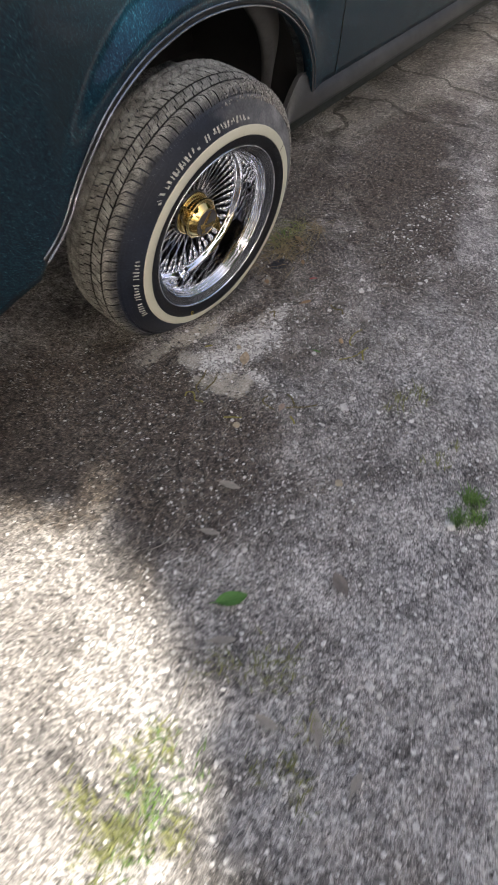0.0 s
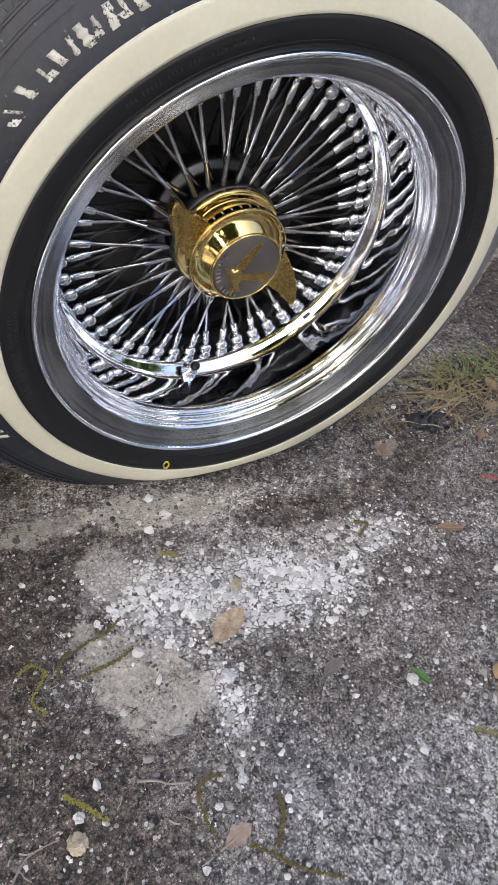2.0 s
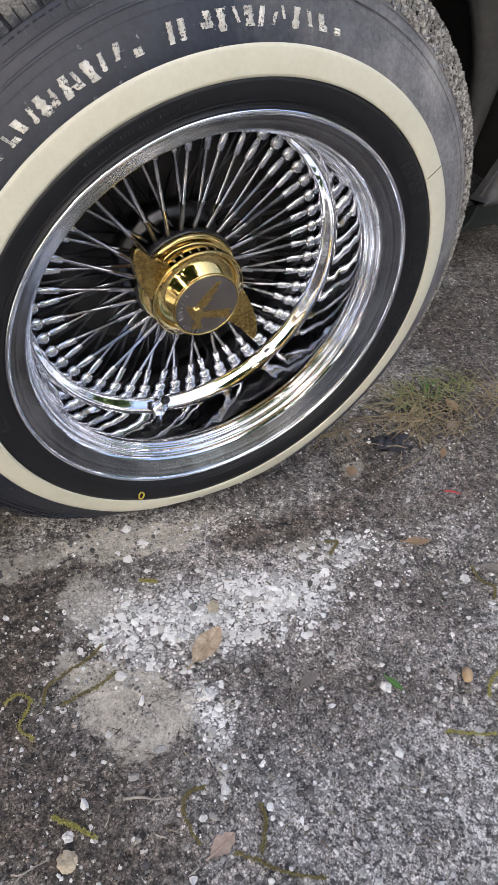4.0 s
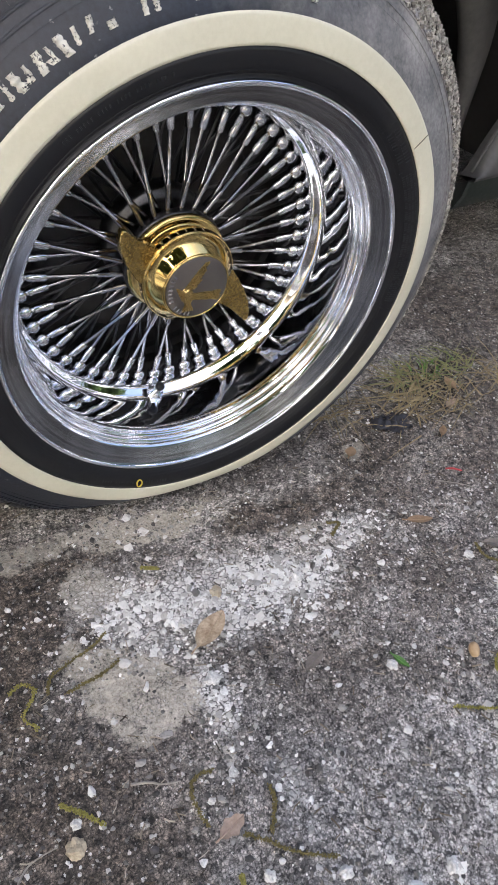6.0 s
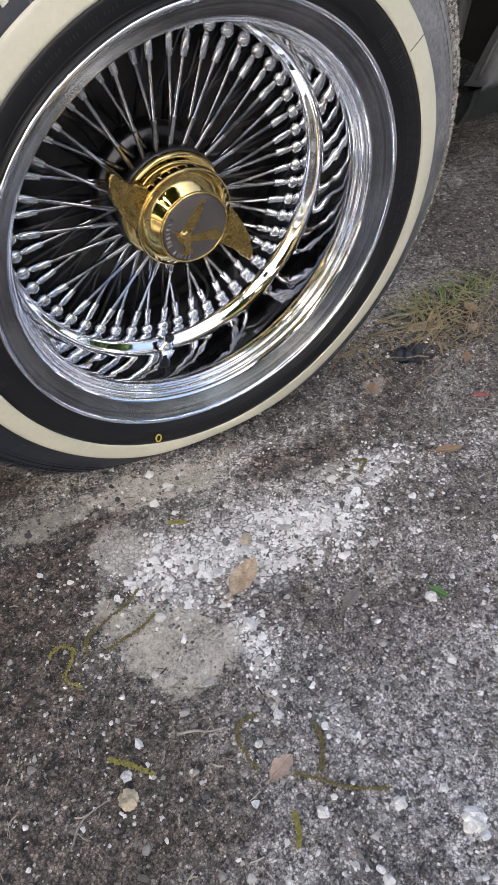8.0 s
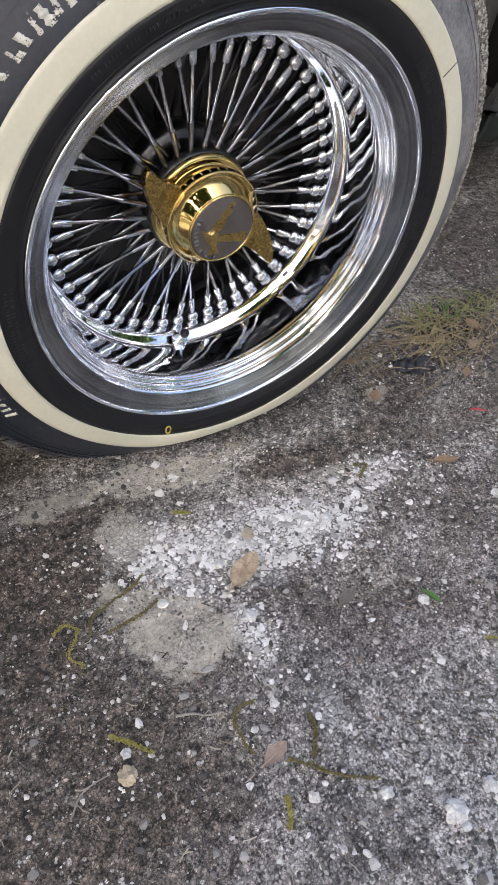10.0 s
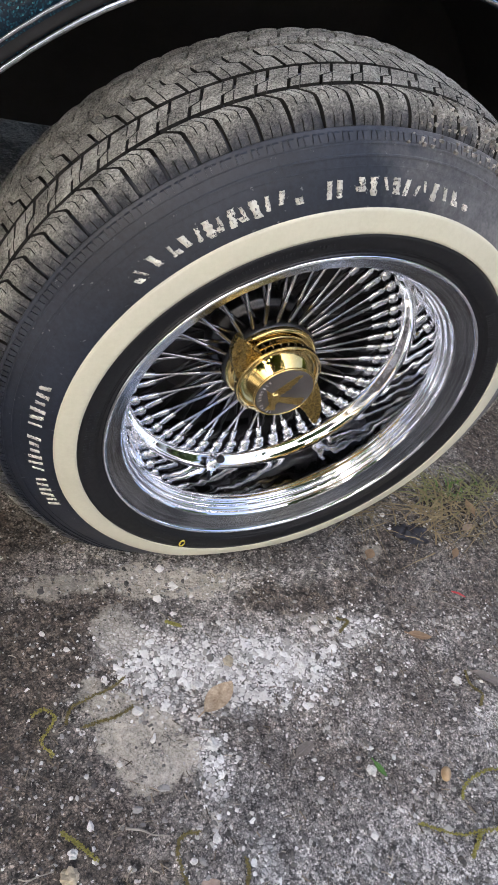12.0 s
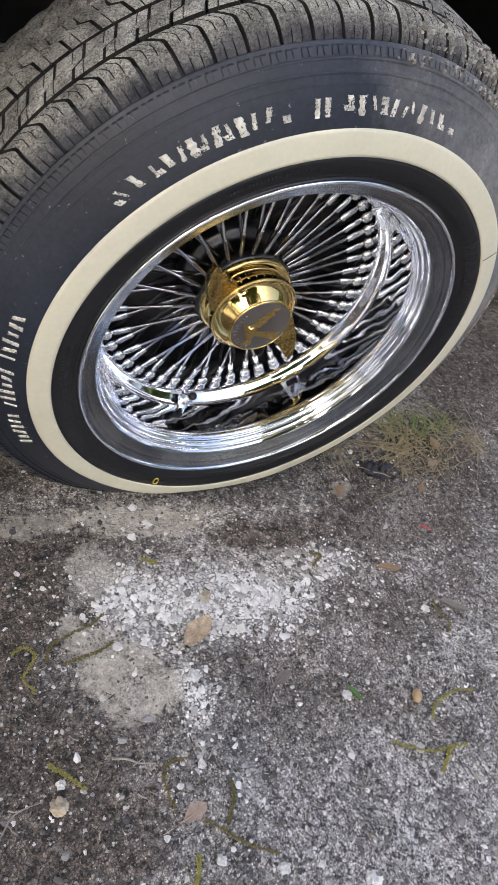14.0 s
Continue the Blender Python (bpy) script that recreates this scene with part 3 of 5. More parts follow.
    chips("crushed_stone", p, s, CRUSH, "pale crushed stone heaped where the tyre ground it", rng, (0.13, 0.34), 0.0, True)


build_gravel()

# ---- the car ----
car = tagged(new("car"), "dark teal metallic car with chrome wire wheels, parked on asphalt", "car")
AXLE, CAMBER = 0.2489, 6.38
HUB = pose(0, 0, AXLE, CAMBER, 0, 0)
HUB_BACK = HUB.inverted()

# tyre section: radius and depth behind the face of the rim
SIDE = rounded([(0.184, 0.016), (0.1935, 0.004), (0.2000, -0.0015), (0.2085, -0.0052), (0.2190, -0.0062), (0.2300, -0.0048), (0.2420, -0.0020), (0.2550, 0.0045), (0.2680, 0.0120), (0.2800, 0.0196), (0.2890, 0.0264)], 4)
MID = 0.100


def crown(y):
    """Radius of the tread's face at depth y."""
    u = min(abs(y - MID) / (MID - 0.0264), 1.0)
    return 0.3105 - 0.0065 * u ** 2 - 0.0155 * u ** 9


def settled(v):
    """A point of the tyre (wheel space) with the flattening and bulge where it bears on the ground."""
    w = HUB @ Vector(v)
    r = math.hypot(v[0], v[2])
    s = min(max((0.13 - w.z) / 0.13, 0.0), 1.0)
    if s > 0:
        swell = min(max((r - 0.200) / 0.034, 0.0), 1.0)
        out = max(-1.0, min(1.0, (v[1] - MID) / 0.09))
        w.y += 0.0045 * out * s ** 4 * swell * swell * (3 - 2 * swell)
        if w.z < 0.03:
            k = min((0.03 - w.z) / 0.09, 1.0)
            w.z = 0.03 - 0.0285 * (1 - (1 - k) ** 3.16)
    return HUB_BACK @ w


def settled_mesh(name, verts, faces, material, smooth=True):
    return mesh(name, [settled(v) for v in verts], faces, material, smooth)


def side_depth(r):
    for (r0, y0), (r1, y1) in zip(SIDE, SIDE[1:]):
        if r0 <= r <= r1:
            return y0 + (y1 - y0) * (r - r0) / max(r1 - r0, 1e-9)
    return SIDE[-1][1]


def rim_profile():
    edge = [(0.1845, 0.012), (0.1920, 0.0085), (0.1968, 0.0045), (0.1982, 0.0012), (0.1976, -0.0016), (0.1960, -0.0028), (0.1944, -0.0020), (0.1937, -0.0004)]
    band = [(0.1937, -0.0004), (0.1924, 0.0009), (0.1895, 0.0026), (0.1860, 0.0047), (0.1822, 0.0070), (0.1790, 0.0089), (0.1776, 0.0100)]
    steps = [(0.1776, 0.0100), (0.1764, 0.0122), (0.1758, 0.0150), (0.1740, 0.0165), (0.1729, 0.0190), (0.1722, 0.0215), (0.1706, 0.0230), (0.1699, 0.0252), (0.1690, 0.0268), (0.1684, 0.0300)]
    well = [(0.1679, 0.0320), (0.1675, 0.0400), (0.1670, 0.0500), (0.1664, 0.0600), (0.1659, 0.0680), (0.1655, 0.0720), (0.1645, 0.0752), (0.1626, 0.0783), (0.1600, 0.0812), (0.1578, 0.0838), (0.1564, 0.0875), (0.1560, 0.0940), (0.1556, 0.1040), (0.1545, 0.1140), (0.1540, 0.1250), (0.1550, 0.1400), (0.1600, 0.1500), (0.1720, 0.1560), (0.1760, 0.1750), (0.1930, 0.1860)]
    back = [(0.1930, 0.1885), (0.1740, 0.1780), (0.1700, 0.1590), (0.1590, 0.1530), (0.1600, 0.0900), (0.1700, 0.0600), (0.1740, 0.0250)]
    return edge, band, steps, well, back


def build_wheel():
    edge, band_line, steps, well, back = rim_profile()
    lip, barrel = rounded(band_line, 3), rounded(steps + well, 4)
    v, f = revolve(barrel + back, 160)
    wheel = part("wheel", mesh("wheel", v, f, CHROME), car, "deep-dish chrome wire wheel with a whitewall tyre, steered and leaning", HUB)
    v, f = revolve(lip, 160)
    part("rim_lip", mesh("rim_lip", v, f, CHROME_LIP), wheel, "worn grey chrome rim lip")
    v, f = revolve(rounded(edge, 3), 160)
    part("rim_edge", mesh("rim_edge", v, f, CHROME), wheel, "bright rolled chrome rim edge")

    # tyre carcass, its grooves' floor 8 mm under the tread
    inner = [(r, 2 * MID - y) for r, y in SIDE][::-1]
    floor = [(crown(y) - 0.008, y) for y in np.linspace(0.033, 2 * MID - 0.033, 22)]
    corner = [(0.2893, 0.0270), (0.2870, 0.0290)]
    v, f = revolve(SIDE + corner + floor + [(r, 2 * MID - y) for r, y in corner[::-1]] + inner, 200)
    part("tyre", settled_mesh("tyre", v, f, RUBBER_WORN), wheel, "black tyre, soft and bulging at the ground")

    def band(name, r0, r1, proud, material, label):
        rs = np.linspace(r0, r1, 9)
        pr = [(r0, side_depth(r0) + 0.001)] + [(r, side_depth(r) - proud) for r in rs] + [(r1, side_depth(r1) + 0.001)]
        v, f = revolve(pr, 200)
        part(name, settled_mesh(name, v, f, material), wheel, label)
    band("bead_band", 0.1960, 0.2212, 0.0006, RUBBER, "clean black inner sidewall")
    band("white_wall", 0.2214, 0.2413, 0.0012, CREAM, "cream white sidewall band")
    band("scuff_rib", 0.2728, 0.2742, 0.0010, RUBBER_WORN, "")
    band("scuff_rib", 0.2800, 0.2812, 0.0010, RUBBER_WORN, "")
    band("scuff_rib", 0.2668, 0.2673, 0.0004, RUBBER_WORN, "")
    band("bead_rib", 0.2020, 0.2026, 0.0012, RUBBER, "")
    band("bead_rib", 0.2052, 0.2057, 0.0011, RUBBER, "")

    # tread: ribs of blocks, cut by slanting slots and fine sipes
    rng = random.Random(3)
    ribs = [(0.0272, 0.0530, 0.95), (0.0568, 0.0802, -0.8), (0.0840, 0.1160, 0.7), (0.1198, 0.1432, -0.8), (0.1470, 0.1728, 0.95)]
    pitches = 78
    hidden = []

    def slant(y, lean, rib):
        u = (y - ribs[rib][0]) / (ribs[rib][1] - ribs[rib][0])
        if rib in (0, 4):
            u = u if rib == 0 else 1 - u
            return lean * (0.004 * u + 0.010 * max(u - 0.72, 0) / 0.28)
        return lean * (0.012 * (u - 0.5) + (0.005 if u > 0.5 else -0.005))
    for rib, (y0, y1, lean) in enumerate(ribs):
        shoulder = rib in (0, 4)
        for i in range(pitches):
            a0 = 2 * math.pi * (i + 0.37 * rib) / pitches
            span = 2 * math.pi / pitches
            wide = (0.0050 if shoulder else 0.0044) / span
            cols = [wide, 0.335, 0.352, 0.369, 0.64, 0.657, 0.674, 1 - wide]
            ys = np.linspace(y0, y1, 13 if shoulder else 9)
            v, top, m, n = [], rng.uniform(-0.0004, 0.0004), len(ys), len(cols)
            deep = []
            for q, y in enumerate(ys):
                u = q / (m - 1) if rib < 3 else 1 - q / (m - 1)
                sh = slant(y, lean, rib) / 0.31
                deep.append(set())
                for c, part_of in enumerate(cols):
                    cut = c in (2, 5) and (u > 0.48 or u < 0.2 if shoulder else (u > 0.45 if c == 2 else u < 0.55))
                    if cut:
                        deep[q].add(c)
                    edge = 0.0009 if (c in (0, n - 1) or q in (0, m - 1)) else 0.0
                    r = crown(y) + top - (0.0045 if cut else edge)
                    a = a0 + span * part_of + sh
                    v.append((r * math.cos(a), y, r * math.sin(a)))
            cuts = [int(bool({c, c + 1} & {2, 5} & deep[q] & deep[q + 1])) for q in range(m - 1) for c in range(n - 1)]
            f = [(q * n + c, q * n + c + 1, (q + 1) * n + c + 1, (q + 1) * n + c) for q in range(m - 1) for c in range(n - 1)]
            rim = [c for c in range(n)] + [q * n + n - 1 for q in range(1, m)] + [(m - 1) * n + c for c in range(n - 2, -1, -1)] + [q * n for q in range(m - 2, 0, -1)]
            low = len(v)
            for k in rim:
                p = Vector(v[k])
                r = math.hypot(p.x, p.z)
                v.append((p.x * (r - 0.009) / r, p.y, p.z * (r - 0.009) / r))
            f += [(rim[k], low + k, low + (k + 1) % len(rim), rim[(k + 1) % len(rim)]) for k in range(len(rim))]
            if rib > 2:
                hidden.append((v, f))
                continue
            data = settled_mesh("tread_block", v, f, TREAD, False)
            # Slot walls and sipes take the near-black that paints their shade.
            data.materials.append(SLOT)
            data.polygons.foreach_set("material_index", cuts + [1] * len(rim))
            part("tread_block", data, wheel)

    tagged(part("far_tread", settled_mesh("far_tread", *joined(hidden), TREAD, False), wheel), kind="stuff")

    # dried mud crumbs caked on the trailing shoulder
    pieces = []
    for k in range(2600):
        a = radians(rng.triangular(-45, 95, 28))
        y = rng.triangular(0.0274, 0.060, 0.029)
        r = crown(y) + 0.0002
        if k % 3 == 0:
            r = rng.uniform(0.2815, 0.2888)
            y = side_depth(r) - 0.0012
        q = rng.uniform(0.0006, 0.0022)
        v = [(r * math.cos(a) + q * gx * rng.uniform(0.5, 1.3), y + q * gy * rng.uniform(0.5, 1.3), r * math.sin(a) + q * gz * rng.uniform(0.5, 1.3)) for gx, gy, gz in GRAIN_V]
        pieces.append((v, [tuple(int(c) for c in t) for t in GRAIN_F]))
    v, f = joined(pieces)
    tagged(part("dried_mud", settled_mesh("dried_mud", v, f, MUD, False), wheel, "dried mud crumbs on the tyre shoulder"), kind="stuff")

    # ring of small pads on the shoulder, two to a tread pitch, each split by a slanting notch
    pieces = []
    pad_line = SIDE + corner

    def pad_depth(r):
        return next(y0 + (y1 - y0) * (r - r0) / max(r1 - r0, 1e-9) for (r0, y0), (r1, y1) in zip(pad_line, pad_line[1:]) if r0 <= r <= r1)
    for i in range(2 * pitches):
        a = 2 * math.pi * i / (2 * pitches)
        for lo, hi in (((0.0040, 0.0040), (0.0160, 0.0205)), ((0.0205, 0.0250), (0.0350, 0.0350))):
            v = []
            for r, h, u in ((0.2822, 0.0, 0), (0.2827, 0.0014, 0.08), (0.2868, 0.0014, 0.92), (0.2873, 0.0, 1)):
                y = pad_depth(r) - h + (0.0004 if not h else 0)
                w0, w1 = lo[0] + (lo[1] - lo[0]) * u, hi[0] + (hi[1] - hi[0]) * u
                v += [((r * math.cos(a + w)), y, r * math.sin(a + w)) for w in (w0, w1)]
            v += [(x, y + 0.003, z) for x, y, z in v]
            pieces.append((v, [(0, 1, 3, 2), (2, 3, 5, 4), (4, 5, 7, 6), (0, 2, 10, 8), (2, 4, 12, 10), (4, 6, 14, 12), (1, 9, 11, 3), (3, 11, 13, 5), (5, 13, 15, 7)]))
    v, f = joined(pieces)
    tagged(part("shoulder_ring", settled_mesh("shoulder_ring", v, f, RUBBER_WORN, False), wheel), kind="stuff")

    # worn raised lettering, as plain strokes
    def stroke(a, r0, r1, width, lean, name="letter_bar", material=LETTER, proud=0.0011):
        v, rows = [], 13
        for q in range(rows):
            r = r0 + (r1 - r0) * q / (rows - 1)
            mid = a + lean * (q / (rows - 1) - 0.5) * 0.011
            w = width * 1.15 * (rng.uniform(0.6, 1.2) if material is LETTER else 1) / r / 2
            for s, h in ((-w, -0.0005), (-w * 0.9, proud), (w * 0.9, proud), (w, -0.0005)):
                v.append((r * math.cos(mid + s), side_depth(r) - h, r * math.sin(mid + s)))
        f = [(q * 4 + k, q * 4 + k + 1, (q + 1) * 4 + k + 1, (q + 1) * 4 + k) for q in range(rows - 1) for k in range(3)]
        part(name, settled_mesh(name, v, f, material), wheel)
    low, high = 0.2493, 0.2608

    def worn_letter(a, wide, h0, h1, hook, lean):
        """One ragged upright, with the foot of the letter where the paint has held."""
        r0, r1 = low + (high - low) * h0, low + (high - low) * h1
        stroke(radians(a), r0, r1, wide, lean)
        if hook:
            stroke(radians(a - 0.55 * hook), r0, r0 + 0.0034, 0.0040, lean)
    for a, wide, h0, h1, hook, lean in (
            (141.9, 0.0022, 0.0, 0.35, 0.8, 1.2), (140.6, 0.0018, 0.15, 0.75, 0, 2.4), (137.6, 0.0046, 0.15, 0.95, 0, 1.9),
            (134.3, 0.0026, 0.1, 0.8, 1.8, 0.7), (131.7, 0.0046, 0.2, 0.9, 0.5, 1.0), (129.2, 0.0034, 0.1, 0.9, 0, -0.2), (127.3, 0.0062, 0, 1.0, 0, 0.7),
            (125.3, 0.0030, 0.1, 0.9, -0.7, 0.2), (123.2, 0.0050, 0, 1.0, 0, -0.5), (121.2, 0.0024, 0.1, 0.9, -0.9, 0.9), (119.2, 0.0056, 0, 1.0, 0.6, 0.8),
            (117.0, 0.0030, 0.15, 0.95, 0, -0.4), (114.5, 0.0038, 0.3, 1.0, 0, -0.9),
            (106.3, 0.0034, 0, 0.95, 0, -0.5), (104.5, 0.0040, 0, 0.95, 0, -0.4),
            (100.3, 0.0044, 0.25, 1.0, -1.4, 0.5), (98.2, 0.0054, 0, 1.0, 0, 0.0), (95.8, 0.0022, 0.3, 1.0, 0, 0.9), (93.7, 0.0052, 0.1, 1.0, 0, 0.2),
            (91.6, 0.0034, 0.05, 0.95, 0, -1.0), (89.4, 0.0020, 0.1, 0.7, 0, -1.2), (87.8, 0.0018, 0.4, 1.0, 0, 0.4), (85.5, 0.0044, 0, 1.0, 0, -0.7),
            (83.0, 0.0026, 0.2, 0.9, 0, 0.6), (80.7, 0.0040, 0.1, 0.9, 1.2, 0.5)):
        worn_letter(a, wide, h0, h1, hook, lean)
    for a in (111.7, 77.4):
        stroke(radians(a), 0.2500, 0.2544, 0.0052, 0)
    for k in range(20):
        if k % 7 != 6:
            stroke(radians(170.5 + k * 1.95), 0.2505 + rng.uniform(0, 0.003), 0.2520 + rng.uniform(0.0075, 0.0105), rng.uniform(0.0016, 0.0036), rng.uniform(-0.8, 1.2))
    # moulded small print on the bead: rows of fine raised bars between radial ticks
    pieces = []

    def bar(a, r0, r1, w, h=0.0013):
        v = []
        for r in (r0, r1):
            for d, up in ((-w, -0.0003), (-w * 0.7, h), (w * 0.7, h), (w, -0.0003)):
                v.append((r * math.cos(a + d / r), side_depth(r) - up, r * math.sin(a + d / r)))
        pieces.append((v, [(0, 1, 5, 4), (1, 2, 6, 5), (2, 3, 7, 6), (0, 3, 2, 1), (4, 5, 6, 7)]))
    for a in (46.5, 32.0, -12.0):
        bar(radians(a), 0.2045, 0.2195, 0.0004)
    for start, count, pitch, rows in ((44.5, 12, 0.92, ((0.2128, 0.2178), (0.2062, 0.2108))), (30.5, 58, 0.70, ((0.2168, 0.2192), (0.2133, 0.2157), (0.2098, 0.2122), (0.2063, 0.2087))), (128.0, 30, 0.80, ((0.2120, 0.2150),)), (196.0, 26, 0.9, ((0.2125, 0.2155), (0.2080, 0.2105))), (258.0, 24, 0.9, ((0.2120, 0.2150),))):
        for r0, r1 in rows:
            word = rng.randint(3, 7)
            for k in range(count):
                word -= 1
                if word < 0:
                    word = rng.randint(3, 8)
                    continue
                bar(radians(start - k * pitch), r0, r1 - rng.uniform(0, 0.0006), rng.uniform(0.0005, 0.0009))
    tagged(part("moulded_print", settled_mesh("moulded_print", *joined(pieces), PRINT, False), wheel, "fine raised black sidewall print"), kind="stuff")

    # hairline crack and paint ring
    stroke(radians(36.1), 0.2235, 0.2405, 0.0007, -0.4, "crack", BLACK, 0.0016)
    c = Vector((0.2140 * math.cos(radians(-110.6)), 0, 0.2140 * math.sin(radians(-110.6))))
    ring = [(c.x + 0.0036 * math.cos(a) * 0.8, side_depth(0.2140) - 0.0012, c.z + 0.0050 * math.sin(a)) for a in np.linspace(0, 6.28, 25)]
    v, f = sweep(ring, 0.0009, 5)
    part("paint_ring", settled_mesh("paint_ring", v, f, YELLOW), wheel, "yellow painted balance mark")

    # hub, spokes and nipples
    v, f = revolve(rounded([(0.0400, 0.1500), (0.0560, 0.1450), (0.0570, 0.1250), (0.0480, 0.1180), (0.0470, 0.1000), (0.0520, 0.0930), (0.0525, 0.0850), (0.0470, 0.0820), (0.0300, 0.0815)], 3), 72)
    part("hub", mesh("hub", v, f, STEEL_SHADED), wheel, "splined steel hub shell")
    for lean, depth, hub_r, off in ((8.0, 0.0885, 0.0520, 0), (-8.0, 0.0980, 0.0500, 1)):
        tip = Vector((0.1512, 0.0985, 0))
        root = Vector((hub_r * math.cos(radians(lean)), depth, hub_r * math.sin(radians(lean))))
        line = [root.lerp(tip, u) for u in (0, 0.04, 0.24, 0.25, 0.27, 0.28, 0.80, 1)]
        v, f = sweep(line, [0.0027, 0.0024, 0.0024, 0.0028, 0.0028, 0.0020, 0.0020, 0.0020], 10)
        data = mesh("spoke", v, f, STEEL)
        way = (tip - root).normalized()
        line = [tip - way * d for d in (0.0275, 0.0272, 0.0266, 0.0098, 0.0092, 0.0088, 0.0072, 0.0066, 0.0044, 0.0010, -0.0022, -0.0050)]
        v, f = sweep(line, [0.0022, 0.0037, 0.0040, 0.0040, 0.0037, 0.0029, 0.0029, 0.0046, 0.0064, 0.0072, 0.0066, 0.0040], 16)
        cap = mesh("nipple", v, f, NIPPLE)
        cap.set_sharp_from_angle(angle=radians(38))
        for k in range(off, 50, 2):
            m = pose(0, 0, 0, 0, -7.2 * k - 5.6, 0)
            part("spoke", data, wheel, m=m)
            part("nipple", cap, wheel, m=m)
    # second course, deeper in the barrel, its steel darkened for the shade there
    for lean in (12.0, -12.0):
        tip = Vector((0.1535, 0.1330, 0))
        root = Vector((0.0555 * math.cos(radians(lean)), 0.1380, 0.0555 * math.sin(radians(lean))))
        v, f = sweep([root.lerp(tip, u) for u in (0, 0.5, 1)], 0.0018, 6)
        data = mesh("inner_spoke", v, f, STEEL_SHADED)
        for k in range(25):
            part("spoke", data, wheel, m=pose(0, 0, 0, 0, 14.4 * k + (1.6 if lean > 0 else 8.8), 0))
    v, f = revolve(rounded([(0.020, 0.1480), (0.100, 0.1480), (0.1180, 0.1520), (0.1250, 0.1620), (0.1260, 0.1900), (0.020, 0.1950)], 3), 96)
    part("brake_drum", mesh("brake_drum", v, f, DRUM), wheel, "dusty dark brake drum behind the spokes")

    # Disc added behind the drum so no light leaks past the barrel.
    v, f = revolve([(0.020, 0.1800), (0.150, 0.1800), (0.1900, 0.1840), (0.1900, 0.1900), (0.020, 0.1900)], 64)
    part("light_block_disc", mesh("light_block_disc", v, f, DRUM), wheel, "dark disc added to stop light behind the drum")
    # gold knock-off cap
    prof = rounded([(0.0500, 0.0860), (0.0515, 0.0830), (0.0515, 0.0800), (0.0490, 0.0775), (0.0440, 0.0765), (0.0425, 0.0740), (0.0425, 0.0680), (0.0435, 0.0655), (0.0460, 0.0642), (0.0476, 0.0628), (0.0480, 0.0608), (0.0480, 0.0566), (0.0475, 0.0550), (0.0467, 0.0546), (0.0462, 0.0538), (0.0458, 0.0528)], 3)
    prof += rounded([(0.0455, 0.0520), (0.0350, 0.0392), (0.0345, 0.0387)], 2) + rounded([(0.0343, 0.0380), (0.0336, 0.0372), (0.0328, 0.0372), (0.0323, 0.0378), (0.0321, 0.0384)], 3) + [(0.0002, 0.0384)]
    v, f = revolve(prof, 96)
    cap = part("spinner_cap", mesh("spinner_cap", v, f, GOLD), wheel, "polished gold knock-off cap with two wings")
    v, f = revolve([(0.0321, 0.0381), (0.0319, 0.0374), (0.0312, 0.0369), (0.0001, 0.0369)], 64)
    part("emblem_disc", mesh("emblem_disc", v, f, DISC), wheel, "dark grey emblem disc")
    outline = [(-0.0320, 0.0360), (-0.0410, 0.0410), (-0.0511, 0.0482), (-0.0597, 0.0568), (-0.0660, 0.0632), (-0.0688, 0.0634), (-0.0708, 0.0600), (-0.0712, 0.0525), (-0.0693, 0.0405), (-0.0642, 0.0270), (-0.0567, 0.0135), (-0.0488, 0.0015), (-0.0380, 0.0020)]
    for turned in (1, -1):
        v, n = [], len(outline)
        for inset, dy in ((1.0, 0.0085), (1.0, 0.0012), (0.955, 0.0)):
            for x, z in outline:
                x, z = -0.054 + (x + 0.054) * inset, 0.034 + (z - 0.034) * inset
                far = min(max((math.hypot(x, z) - 0.045) / 0.05, 0), 1)
                v.append(Vector((turned * x, 0.0565 - 0.0085 * far ** 1.3 + dy, turned * z)))
        f = [(k, (k + 1) % n, n + (k + 1) % n, n + k) for k in range(n)] + [(n + k, n + (k + 1) % n, 2 * n + (k + 1) % n, 2 * n + k) for k in range(n)]
        f += [tuple(range(2 * n, 3 * n)), tuple(range(n))[::-1]]
        part("wing", mesh("wing", v, f, GOLD_DULL, False), wheel, "dull gold spinner wing")
    # gold bird emblem as raised plain shapes: feathers, body, tail
    def blade(points, name, top=0.0352):
        cx, cz = sum(p[0] for p in points) / len(points), sum(p[1] for p in points) / len(points)
        v = [(x, 0.0369, z) for x, z in points] + [(cx + (x - cx) * 0.8, top, cz + (z - cz) * 0.8) for x, z in points]
        n = len(points)
        f = [(k, (k + 1) % n, n + (k + 1) % n, n + k) for k in range(n)] + [tuple(range(n, 2 * n))]
        part(name, mesh(name, v, f, EMBLEM, False), wheel)

    def feather(x0, z0, x1, z1, wide):
        dx, dz = x1 - x0, z1 - z0
        l = math.hypot(dx, dz)
        nx, nz = -dz / l * wide, dx / l * wide
        blade([(x0 - nx * 0.6, z0 - nz * 0.6), (x0 + dx * 0.7 - nx, z0 + dz * 0.7 - nz), (x1, z1), (x0 + dx * 0.7 + nx, z0 + dz * 0.7 + nz), (x0 + nx * 0.6, z0 + nz * 0.6)], "feather")
    def along(pts, u):
        k = min(int(u * (len(pts) - 1)), len(pts) - 2)
        return Vector(pts[k]).lerp(Vector(pts[k + 1]), u * (len(pts) - 1) - k)
    # raised wing: long overlapping feathers between its two edges
    front_edge = [(-0.0135, -0.0010), (-0.0085, 0.0060), (-0.0030, 0.0130), (0.0030, 0.0200), (0.0083, 0.0258)]
